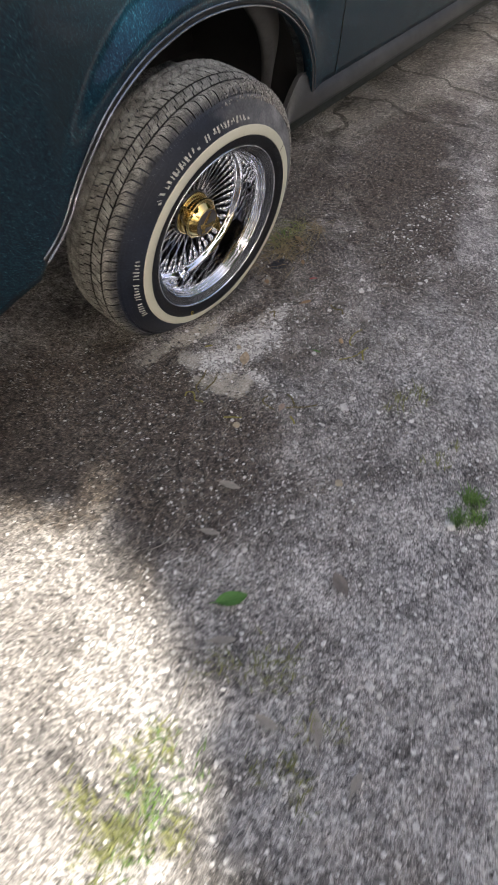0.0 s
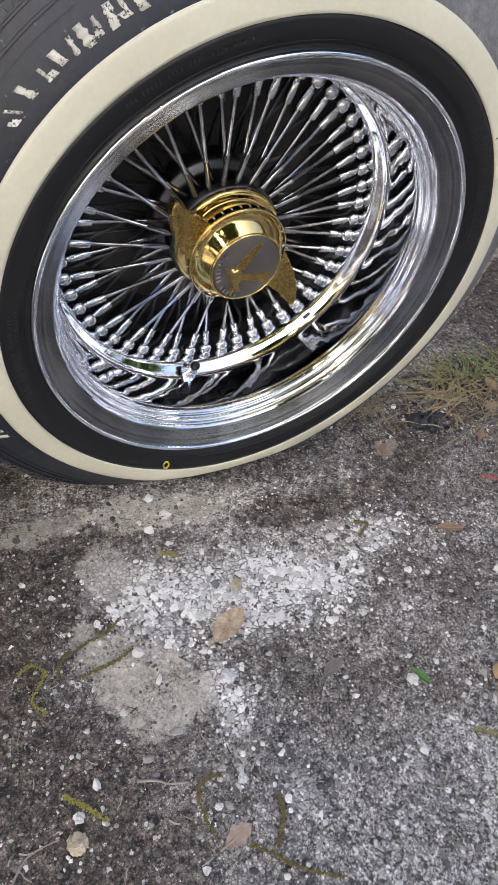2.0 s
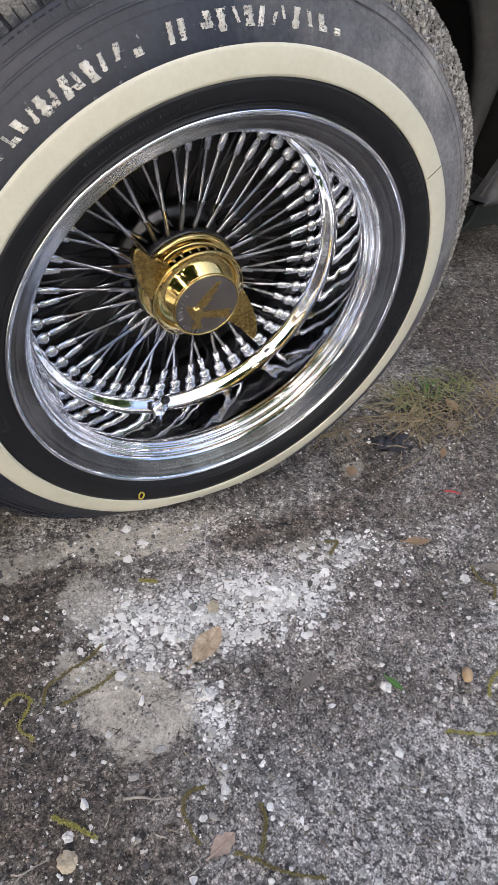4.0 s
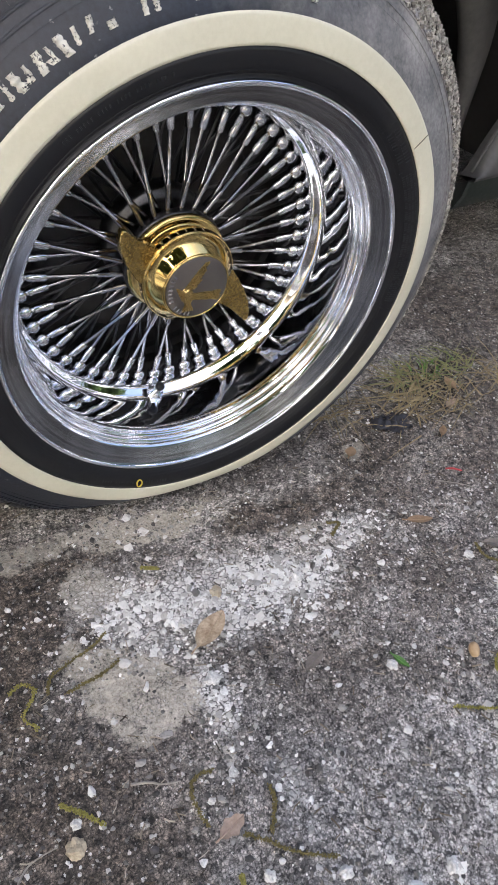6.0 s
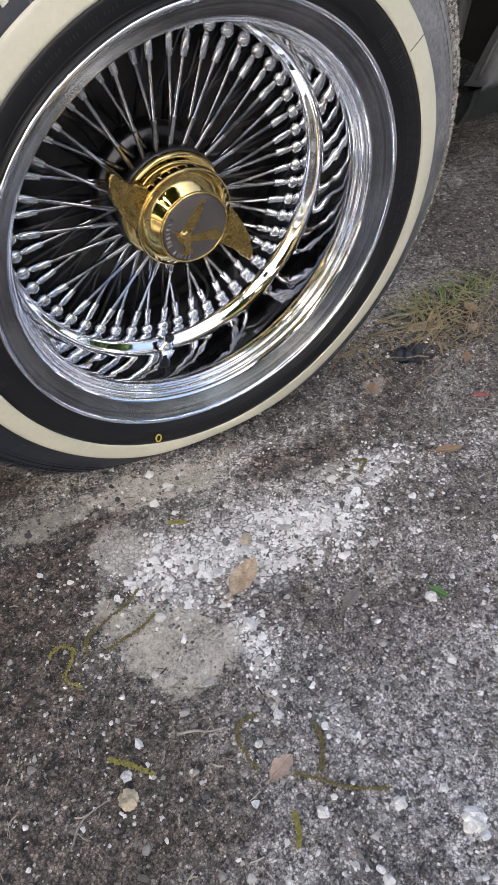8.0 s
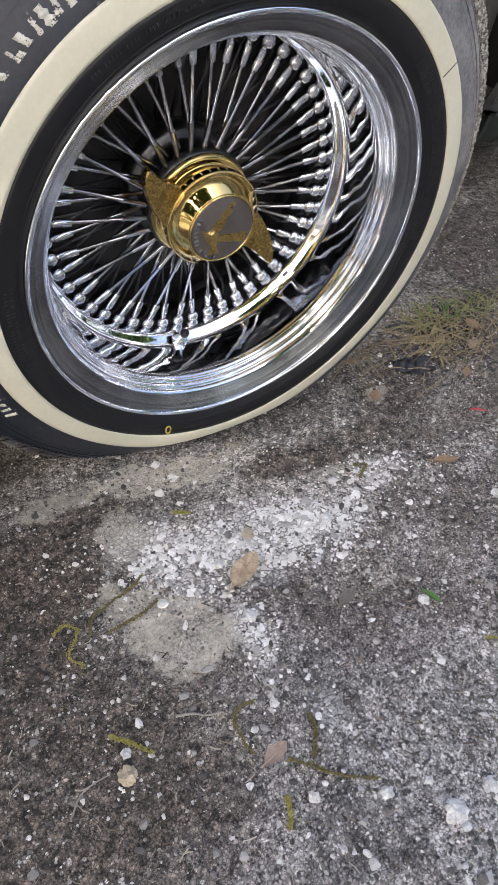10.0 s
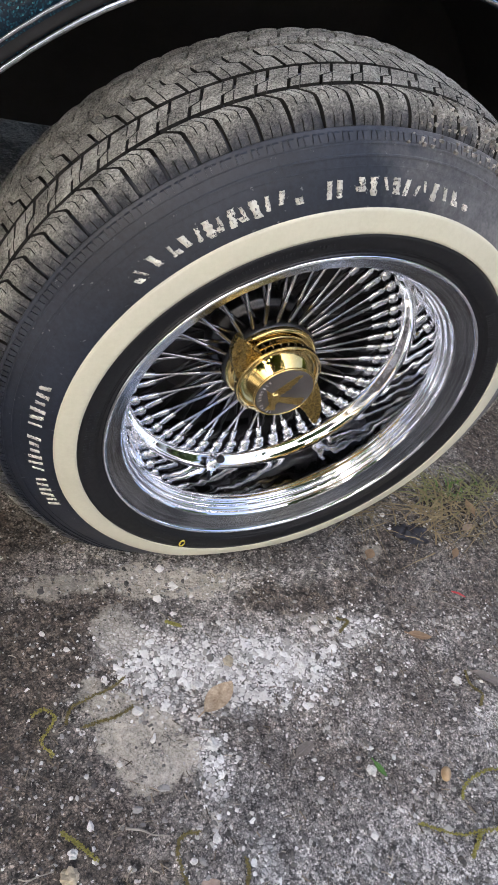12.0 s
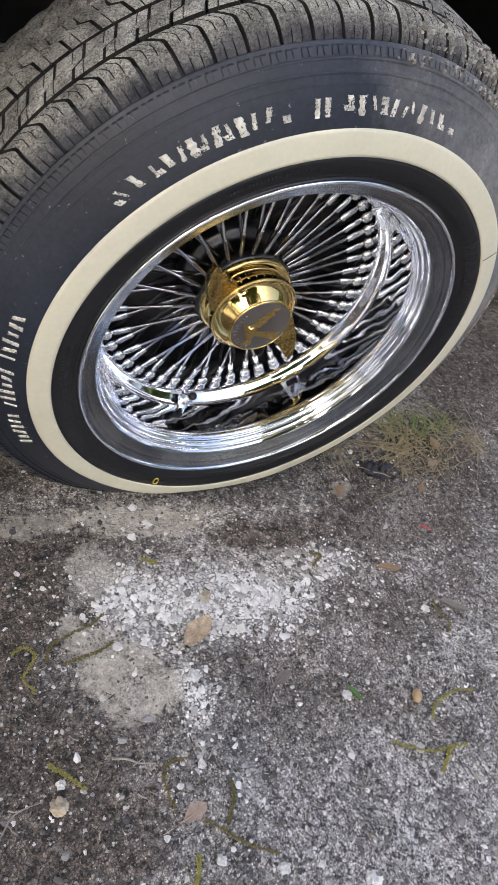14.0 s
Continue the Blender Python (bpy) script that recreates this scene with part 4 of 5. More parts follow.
    rear_edge = [(-0.0015, -0.0020), (0.0012, 0.0050), (0.0045, 0.0118), (0.0070, 0.0185), (0.0092, 0.0262)]
    for k in range(9):
        a, b = along(front_edge, k / 9.5), along(rear_edge, min(k / 9 + 0.16 + 0.03 * (k % 2), 1))
        feather(a.x, a.y, b.x + 0.0010 * (k % 3), b.y, 0.00125)
    for k in range(7):
        a, b = along(front_edge, k / 7), along(front_edge, min((k + 1.4) / 7, 1))
        feather(a.x, a.y, b.x, b.y, 0.0014)
    # outstretched wing, ending in spread tips
    for k in range(5):
        feather(-0.0060, -0.0058 - 0.0012 * k, 0.0190, -0.0078 - 0.0018 * k, 0.0010)
    for k in range(6):
        feather(0.0130 + 0.0012 * (k % 2), -0.0078 - 0.0013 * k, 0.0262 + 0.0012 * math.sin(k * 2.3), -0.0072 - 0.0020 * k, 0.0010)
    # fan beside the body, feet below
    for k in range(6):
        feather(-0.0120, -0.0035 - 0.0009 * k, -0.0232 + 0.0014 * k, 0.0042 - 0.0030 * k, 0.0011)
    for k in range(6):
        feather(-0.0130 + 0.0016 * k, -0.0195, -0.0150 + 0.0022 * k, -0.0248, 0.0008)
    blade([(-0.0150, 0.0010), (-0.0095, 0.0030), (-0.0040, -0.0030), (-0.0036, -0.0095), (-0.0062, -0.0140), (-0.0052, -0.0190), (-0.0088, -0.0222), (-0.0128, -0.0205), (-0.0125, -0.0155), (-0.0148, -0.0110), (-0.0152, -0.0050)], "emblem_body", 0.0342)
    for k in range(13):
        if k == 7:
            continue
        a = radians(146 + k * 9.0)
        r = 0.0282
        m = pose(r * math.cos(a), 0.0366, r * math.sin(a), 0, -math.degrees(a), 0)
        v = [(x, y, z) for x in (-0.0021, 0.0021) for y in (-0.0006, 0.0004) for z in (-0.0010, 0.0010)]
        f = [(0, 1, 3, 2), (4, 6, 7, 5), (0, 4, 5, 1), (2, 3, 7, 6), (0, 2, 6, 4), (1, 5, 7, 3)]
        part("emblem_bar", mesh("emblem_bar", v, f, NIPPLE, False), wheel, m=m)
    # valve
    a = radians(-97.0)
    base = Vector((0.1645 * math.cos(a), 0.0800, 0.1628 * math.sin(a)))
    tip = Vector((0.1450 * math.cos(a), 0.0690, 0.1450 * math.sin(a)))
    w = (tip - base).normalized()
    v, f = sweep([base - w * 0.004, base, base + w * 0.003, base + w * 0.0032, base + w * 0.007, base + w * 0.0072, tip - w * 0.006], [0.0098, 0.0098, 0.0090, 0.0064, 0.0064, 0.0044, 0.0042], 14)
    stem = part("valve_stem", mesh("valve_stem", v, f, CHROME), wheel, "chrome valve stem with a black cap")
    v, f = sweep([tip - w * 0.0065, tip - w * 0.006, tip - w * 0.001, tip], [0.0036, 0.0050, 0.0050, 0.0040], 12)
    part("valve_cap", mesh("valve_cap", v, f, RUBBER), wheel, "black valve cap")
    return wheel


build_wheel()

# body side: plan line of the panels, and the edge of the wheel opening
ARCH = rounded([(-0.448, 0.376), (-0.385, 0.412), (-0.313, 0.488), (-0.223, 0.553), (-0.116, 0.595), (-0.016, 0.612), (0.092, 0.617), (0.220, 0.604), (0.360, 0.574), (0.515, 0.521), (0.640, 0.440), (0.705, 0.350), (0.735, 0.255)], 6)


def side_line(x):
    front = 0.262 + (x - 0.59) * math.tan(radians(13.0))
    rear = 0.262 + (x - 0.59) * math.tan(radians(4.35))
    u = 1 / (1 + math.exp((x - 0.50) * 14))
    return front * u + rear * (1 - u)


def arch_gap(x, z):
    return min(math.hypot(x - a, z - b) for a, b in ARCH[::2])


def side_point(x, z):
    d = arch_gap(x, z)
    amp = 0.048 * min(max((x + 0.40) / 0.30, 0.06), 1.0) * min(max((0.95 - x) / 0.5, 0.25), 1.0)
    u = min(max((d - 0.030) / 0.055, 0.0), 1.0)
    return Vector((x, side_line(x) + amp * u * u * (3 - 2 * u) + 0.35 * max(z - 0.72, 0) ** 2 + 0.05 * max(0.33 - z, 0), z))


def build_body():
    cols = [(x, 0.335 + 0.045 * max(0, (x + 0.9)) * 2 * 0.5) for x in np.linspace(-1.7, -0.47, 22)] + ARCH + [(x, 0.255) for x in np.linspace(0.75, 3.4, 40)]

    def sheet(columns, top):
        rows = list(np.linspace(0, 0.6, 26)) + [0.7, 0.8, 0.9, 1.0]
        verts, faces = [], []
        n = len(rows) + 1
        for x, z0 in columns:
            p = side_point(x, z0)
            verts.append(p + Vector((0, 0.028, 0.002)))
            for r in rows:
                z = z0 + (top - z0) * r
                verts.append(side_point(x, z))
        for i in range(len(columns) - 1):
            for q in range(n - 1):
                faces.append((i * n + q, (i + 1) * n + q, (i + 1) * n + q + 1, i * n + q + 1))
        return verts, faces
    split = next(i for i, c in enumerate(cols) if c[0] > 0.95)
    v, f = sheet(cols[:split], 0.95)
    part("front_fender", mesh("front_fender", v, f, PAINT), car, "dark teal metallic front fender with a flared arch")
    v, f = sheet([(x + 0.006, z) for x, z in cols[split - 1:]], 0.95)
    part("door", mesh("door", v, f, PAINT), car, "dark teal door panel")
    # chrome arch moulding: two bright beads either side of a dark groove
    def lip(off, out):
        pts = []
        for i, (x, z) in enumerate(ARCH):
            a, b = ARCH[max(i - 1, 0)], ARCH[min(i + 1, len(ARCH) - 1)]
            t = Vector((b[0] - a[0], b[1] - a[1])).normalized()
            nx, nz = -t.y, t.x
            p = side_point(x + nx * off, z + nz * off)
            pts.append(p + Vector((0, -out, 0)))
        return pts
    trim = part("arch_trim", mesh("arch_trim", *sweep(lip(0.003, 0.003), 0.0023, 8), CHROME_TRIM), car, "chrome wheel arch moulding")
    part("outer_bead", mesh("outer_bead", *sweep(lip(0.017, 0.003), 0.0017, 8), CHROME_TRIM), trim)
    part("groove", mesh("groove", *sweep(lip(0.0105, -0.002), 0.0060, 8, 0.5), DARK), trim, "dark groove between two chrome beads")
    # rocker: sloping face, then turned under
    verts, faces = [], []
    xs = list(np.linspace(0.592, 0.78, 16)) + list(np.linspace(0.82, 3.4, 44))
    tail = [(0.59, 0.200), (0.605, 0.207), (0.632, 0.250), (0.658, 0.284), (0.686, 0.308), (0.715, 0.312), (0.740, 0.285), (0.765, 0.256), (9, 0.256)]

    def crest(x):
        return next(z0 + (z1 - z0) * (x - x0) / (x1 - x0) for (x0, z0), (x1, z1) in zip(tail, tail[1:]) if x <= x1)
    for x in xs:
        hi, y = crest(x), side_line(x)
        verts += [Vector((x, y + 0.034, hi)), Vector((x, y + 0.014, hi - 0.004)), Vector((x, y + 0.002, 0.5 * hi + 0.104)), Vector((x, y - 0.004, 0.207)), Vector((x, y - 0.001, 0.200)), Vector((x, y + 0.012, 0.197))]
    for i in range(len(xs) - 1):
        for q in range(5):
            faces.append((i * 6 + q, i * 6 + q + 1, (i + 1) * 6 + q + 1, (i + 1) * 6 + q))
    faces.append(tuple(range(6)))
    part("rocker_panel", mesh("rocker_panel", verts, faces, ROCKER), car, "scuffed dusty sill panel")
    under = [Vector((x, side_line(x) + dy, z)) for x in xs for dy, z in ((0.010, 0.199), (0.016, 0.172), (0.030, 0.146), (0.034, 0.143), (0.036, 0.146), (0.10, 0.150))]
    faces = [(i * 6 + q, i * 6 + q + 1, (i + 1) * 6 + q + 1, (i + 1) * 6 + q) for i in range(len(xs) - 1) for q in range(5)]
    part("sill_underside", mesh("sill_underside", under, faces + [tuple(range(6))], DARK_GREEN), car, "dark green sill underside with chipped edge")
    edge = [Vector((x, side_line(x) + 0.016, z)) for x, z in tail[1:6]]
    part("arch_flange", mesh("arch_flange", *sweep(rounded([tuple(p + Vector((-0.004, 0, 0.002))) for p in edge], 3), 0.0028, 6), ROCKER), car, "grey folded edge of the wheel opening")
    # wheel housing, floor and far side
    v, f = [], []
    ring = [(0.12 + 0.62 * math.cos(a), 0.20 + 0.46 * math.sin(a)) for a in np.linspace(-0.05, math.pi - 0.36, 30)]
    for x, z in ring:
        v += [(x, side_line(x) + 0.055, z), (x, 0.30 + side_line(x), z + 0.01), (x, 0.95, z)]
    for i in range(len(ring) - 1):
        for q in range(2):
            f.append((i * 3 + q, i * 3 + q + 1, (i + 1) * 3 + q + 1, (i + 1) * 3 + q))
    part("wheel_housing", mesh("wheel_housing", v, f, DARK), car, "black wheel housing")
    # Pan added inside the front fender only to shade the ground below.
    v = [(-1.7, 0.06, 0.31), (-0.50, 0.12, 0.33), (-0.46, 0.75, 0.33), (-1.7, 0.75, 0.31), (-1.7, 0.06, 0.35), (-0.50, 0.12, 0.37), (-0.46, 0.75, 0.37), (-1.7, 0.75, 0.35)]
    f = [(0, 3, 2, 1), (4, 5, 6, 7), (0, 1, 5, 4), (2, 3, 7, 6), (1, 2, 6, 5), (3, 0, 4, 7)]
    part("shade_pan", mesh("shade_pan", v, f, DARK, False), car, "black pan added to shade the ground under the fender")
    v = [(-1.7, 0.75, 0.24), (3.4, 0.75, 0.24), (3.4, 2.0, 0.24), (-1.7, 2.0, 0.24), (-1.7, 0.75, 1.0), (3.4, 0.75, 1.0), (3.4, 2.0, 1.0), (-1.7, 2.0, 1.0)]
    f = [(0, 3, 2, 1), (4, 5, 6, 7), (0, 1, 5, 4), (2, 3, 7, 6), (1, 2, 6, 5), (3, 0, 4, 7)]
    part("underbody", mesh("underbody", v, f, DARK, False), car, "black underbody")
    # Unseen top of the body, added to keep sky light off the wheel well.
    v, f = [], []
    for x in np.linspace(-1.7, 3.4, 30):
        e = side_point(x, 0.95)
        for u in np.linspace(0, 1, 10):
            v.append(Vector((x, e.y + (2.0 - e.y) * u, 0.95 + 0.07 * math.sin(math.pi * min(u * 1.6, 1) * 0.5))))
    for i in range(29):
        for q in range(9):
            f.append((i * 10 + q, (i + 1) * 10 + q, (i + 1) * 10 + q + 1, i * 10 + q + 1))
    part("hood", mesh("hood", v, f, PAINT), car, "unseen dark teal hood closing out sky light")
    rows = rounded([(0.655, 0.385, 0.235, 0.015), (0.650, 0.375, 0.30, 0.020), (0.625, 0.355, 0.38, 0.032), (0.575, 0.330, 0.46, 0.046), (0.50, 0.31, 0.54, 0.060)], 4)
    v = []
    for x, y, z, w in rows:
        v += [(x - w, y, z), (x - w * 0.8, y - 0.008, z), (x + w * 0.2, y - 0.010, z), (x + w * 0.5, y + 0.004, z), (x + w, y + 0.002, z), (x + w, y + 0.012, z), (x - w, y + 0.012, z)]
    f = [(i * 7 + k, i * 7 + (k + 1) % 7, (i + 1) * 7 + (k + 1) % 7, (i + 1) * 7 + k) for i in range(len(rows) - 1) for k in range(7)]
    part("inner_brace", mesh("inner_brace", v, f + [tuple(range(7))], STRUT), car, "dusty grey inner fender brace")
    v, f = sweep([(0.05, 0.16, 0.24), (0.12, 0.35, 0.25), (0.22, 0.62, 0.27)], [0.030, 0.028, 0.04], 10, 0.6)
    part("control_arm", mesh("control_arm", v, f, STRUT), car, "dusty steel control arm")


DARK_GREEN = surface("dark green underseal", (0.008, 0.014, 0.012), (0.030, 0.042, 0.036), 14, 0.6, 0.0, 160, 0.3, 0.001)
ROCKER = surface("dusty dark paint", (0.018, 0.019, 0.021), (0.075, 0.075, 0.074), 9, 0.55, 0.0, 130, 0.2, 0.001)
build_body()

# ---- things on the ground ----


def curl(points, n=20):
    return [(x, y, lift(x, y)) for x, y in rounded(points, max(2, n // (len(points) - 1)))]


def catkin(points, material=CATKIN, fat=0.0022, label="yellow-green oak catkin lying on the asphalt"):
    rng = random.Random(len(points) * 7 + int(points[0][0] * 1000))
    line = curl(points, 48)
    radii = [fat * (0.25 + 0.3 * rng.random()) * (0.6 if k in (0, len(line) - 1) else 1) for k in range(len(line))]
    line = [(x + rng.uniform(-1, 1) * 0.0006, y + rng.uniform(-1, 1) * 0.0006, z + fat * 0.7 + 0.0012) for x, y, z in line]
    stem = sweep(line, radii, 6)
    buds = []
    for x, y, z in line:
        for q in range(3):
            a = rng.uniform(0, 6.28)
            s = fat * rng.uniform(0.35, 0.55)
            buds.append(([(x + fat * 0.9 * math.cos(a) + s * vx, y + fat * 0.9 * math.sin(a) + s * vy, z + rng.uniform(0, fat * 0.6) + s * vz) for vx, vy, vz in ICO_V], [tuple(t) for t in ICO_F]))
    tagged(new("catkin", mesh("catkin", *joined([stem] + buds), material)), label, "catkin", "fallen catkins")


def fallen_leaf(x, y, length, width, turn, material, label, lobes=0.0, cup=0.15):
    rng = random.Random(int(x * 1000) * 31 + int(y * 1000))
    v, f, n = [], [], 14
    for i in range(n + 1):
        u = i / n
        w = width / 2 * math.sin(math.pi * min(u * 0.97 + 0.02, 1)) ** 0.75 * (1 + lobes * math.sin(u * 17))
        for s in (-1, -0.5, 0, 0.5, 1):
            z = cup * width * abs(s) ** 1.6 * (0.6 + 0.4 * math.sin(u * 5 + s)) + 0.12 * length * (u - 0.5) ** 2 + 0.0004 * rng.random()
            v.append((length * (u - 0.5), w * s, z + 0.0026))
    for i in range(n):
        for k in range(4):
            f.append((i * 5 + k, (i + 1) * 5 + k, (i + 1) * 5 + k + 1, i * 5 + k + 1))
    m = len(v)
    v += [(a, b, c - 0.0005) for a, b, c in v]
    f += [tuple(q + m for q in t[::-1]) for t in f]
    leaf = tagged(new("leaf", mesh("leaf", v, f, material)), label, "leaf", "fallen leaves")
    leaf.matrix_basis = pose(x, y, lift(x, y) + (0.003 if material is LEAF_TAN else 0), 0, 0, turn)
    line = [(length * (u - 0.5), 0, 0.12 * length * (u - 0.5) ** 2 + 0.0030) for u in np.linspace(-0.22, 1, 9)]
    part("midrib", mesh("midrib", *sweep(line, [0.0008] * 5 + [0.0005] * 4, 5), material), leaf)


def stone(x, y, size, material, label, name="stone", flat=0.6):
    rng = random.Random(int(x * 1000) * 17 + int(y * 1000))
    bm = bmesh.new()
    size *= 0.66
    bmesh.ops.create_icosphere(bm, subdivisions=3, radius=size)
    o = Vector((rng.uniform(0, 9), rng.uniform(0, 9), 0))
    for q in bm.verts:
        d = q.co.normalized()
        q.co *= 1 + 0.55 * noise.noise(d * 1.5 + o) + 0.22 * noise.noise(d * 3.5 + o) + 0.10 * noise.noise(d * 8 + o)
        q.co.z *= flat
    me = bpy.data.meshes.new(name)
    bm.to_mesh(me)
    bm.free()
    me.materials.append(material)
    ob = tagged(new(name, me), label, "stone", "loose stones")
    ob.matrix_basis = pose(x, y, lift(x, y) + size * flat * 0.45, 0, 0, rng.uniform(0, 360))


def twig(points, r=0.0011):
    line = [(x, y, z + r) for x, y, z in curl(points, 14)]
    tagged(new("twig", mesh("twig", *sweep(line, [r * (1.2 - 0.7 * k / len(line)) for k in range(len(line))], 6), TWIG)), "thin bleached twig lying on the asphalt", "twig", "fallen twigs")


def tuft(name, x, y, spread, height, count, material, label, category, lying=False):
    rng = random.Random(int(x * 1000) + 5)
    v, f = [], []
    for k in range(count):
        seat = random.Random(rng.randrange(7) + int(x * 977))
        bx = x + seat.gauss(0, spread * 0.75) + rng.gauss(0, spread * 0.22)
        by = y + seat.gauss(0, spread * 0.45) + rng.gauss(0, spread * 0.22)
        h, lean = height * rng.uniform(0.5, 1.1), rng.uniform(0, 6.28)
        w = rng.uniform(0.0008, 0.0018) if not lying else rng.uniform(0.0006, 0.0013)
        n = len(v)
        for i in range(5):
            u = i / 4
            r = h * (u ** 1.5 * 0.8 if not lying else u)
            z = h * (u - 0.35 * u * u) if not lying else 0.002 + 0.006 * rng.random() * math.sin(u * 3.1)
            px, py = bx + r * math.cos(lean), by + r * math.sin(lean)
            ww = w * (1 - u * 0.85)
            v += [(px - ww * math.sin(lean), py + ww * math.cos(lean), lift(bx, by) + z), (px + ww * math.sin(lean), py - ww * math.cos(lean), lift(bx, by) + z + 0.0005)]
        f += [(n + 2 * i, n + 2 * i + 1, n + 2 * i + 3, n + 2 * i + 2) for i in range(4)]
    tagged(new(name, mesh(name, v, f, material)), label, category, kind="stuff")


for pts, m in (
        ([(-0.261, -0.133), (-0.250, -0.128), (-0.240, -0.137), (-0.248, -0.150), (-0.256, -0.160), (-0.248, -0.174)], CATKIN),
        ([(-0.231, -0.146), (-0.224, -0.133), (-0.202, -0.125), (-0.182, -0.120), (-0.166, -0.111)], CATKIN_OLD),
        ([(-0.217, -0.154), (-0.200, -0.152), (-0.183, -0.151), (-0.164, -0.143)], CATKIN_OLD),
        ([(-0.251, -0.241), (-0.244, -0.249), (-0.236, -0.258), (-0.227, -0.270)], CATKIN),
        ([(-0.137, -0.273), (-0.150, -0.271), (-0.159, -0.280), (-0.160, -0.296), (-0.158, -0.309)], CATKIN_OLD),
        ([(-0.102, -0.305), (-0.106, -0.320), (-0.119, -0.336)], CATKIN_OLD),
        ([(-0.137, -0.327), (-0.124, -0.340), (-0.110, -0.356), (-0.084, -0.374)], CATKIN_OLD),
        ([(-0.153, -0.350), (-0.156, -0.359), (-0.162, -0.369)], CATKIN),
        ([(0.081, -0.323), (0.097, -0.333), (0.118, -0.344), (0.140, -0.348), (0.163, -0.352)], CATKIN),
        ([(0.121, -0.365), (0.130, -0.358), (0.140, -0.350)], CATKIN),
        ([(0.208, -0.304), (0.188, -0.298), (0.165, -0.301), (0.150, -0.306), (0.141, -0.315)], CATKIN),
        ([(0.238, -0.188), (0.233, -0.205), (0.240, -0.220), (0.228, -0.232)], CATKIN_OLD),
        ([(0.098, -0.108), (0.108, -0.101), (0.116, -0.095), (0.104, -0.090)], CATKIN_OLD),
        ([(-0.104, -0.054), (-0.097, -0.058), (-0.090, -0.062)], CATKIN)):
    catkin(pts, m, 0.0017 if m is CATKIN else 0.0016, "yellow-green oak catkin lying on the asphalt" if m is CATKIN else "brownish dry oak catkin lying on the asphalt")
for spec in (
        (-0.077, -0.155, 0.046, 0.023, 31, LEAF_TAN, "tan spotted oak leaf on the pale crushed patch"),
        (0.204, -0.132, 0.030, 0.012, -22, LEAF_DRY, "small curled brown leaf on the asphalt"),
        (-0.143, -0.318, 0.024, 0.014, 15, LEAF_PINK, "pinkish dry leaf scrap on the asphalt", 0.15),
        (-0.006, -0.227, 0.026, 0.012, 20, LEAF_GREY, "dull weathered leaf pressed to the asphalt"),
        (0.262, -0.203, 0.040, 0.014, -35, LEAF_GREY, "dull weathered leaf pressed to the asphalt"),
        (0.066, -0.266, 0.018, 0.007, -70, LEAF_GREEN, "tiny fresh green leaf beside a white stone"),
        (-0.386, -0.373, 0.045, 0.018, -70, LEAF_PALE, "bleached grey oval leaf on the asphalt"),
        (-0.497, -0.417, 0.040, 0.014, -60, LEAF_PALE, "bleached grey oval leaf on the asphalt"),
        (-0.649, -0.582, 0.045, 0.016, -45, LEAF_PALE, "bleached grey oval leaf on the asphalt"),
        (-0.709, -0.726, 0.042, 0.018, -80, LEAF_PALE, "bleached grey oval leaf on the asphalt"),
        (-0.663, -0.791, 0.062, 0.020, 40, LEAF_PALE, "long pale dead leaf among grass"),
        (-0.424, -0.673, 0.050, 0.026, 60, LEAF_GREY, "dull brown oval leaf on the asphalt"),
        (-0.690, -0.886, 0.034, 0.016, 10, LEAF_PALE, "small pale leaf on the asphalt"),
        (-0.579, -0.542, 0.058, 0.030, -35, LEAF_GREEN, "fresh green leaf lying on the asphalt"),
        (0.340, -0.02, 0.022, 0.010, 40, LEAF_DRY, "small brown leaf scrap on the asphalt"),
        (0.201, -0.002, 0.020, 0.014, 40, LEAF_DRY, "small brown leaf scrap on the asphalt"),
        (0.420, 0.055, 0.030, 0.013, 80, LEAF_DRY, "small brown leaf among dry grass"),
        (0.390, 0.020, 0.026, 0.011, 20, LEAF_PINK, "pale dry leaf among dry grass")):
    fallen_leaf(*spec)
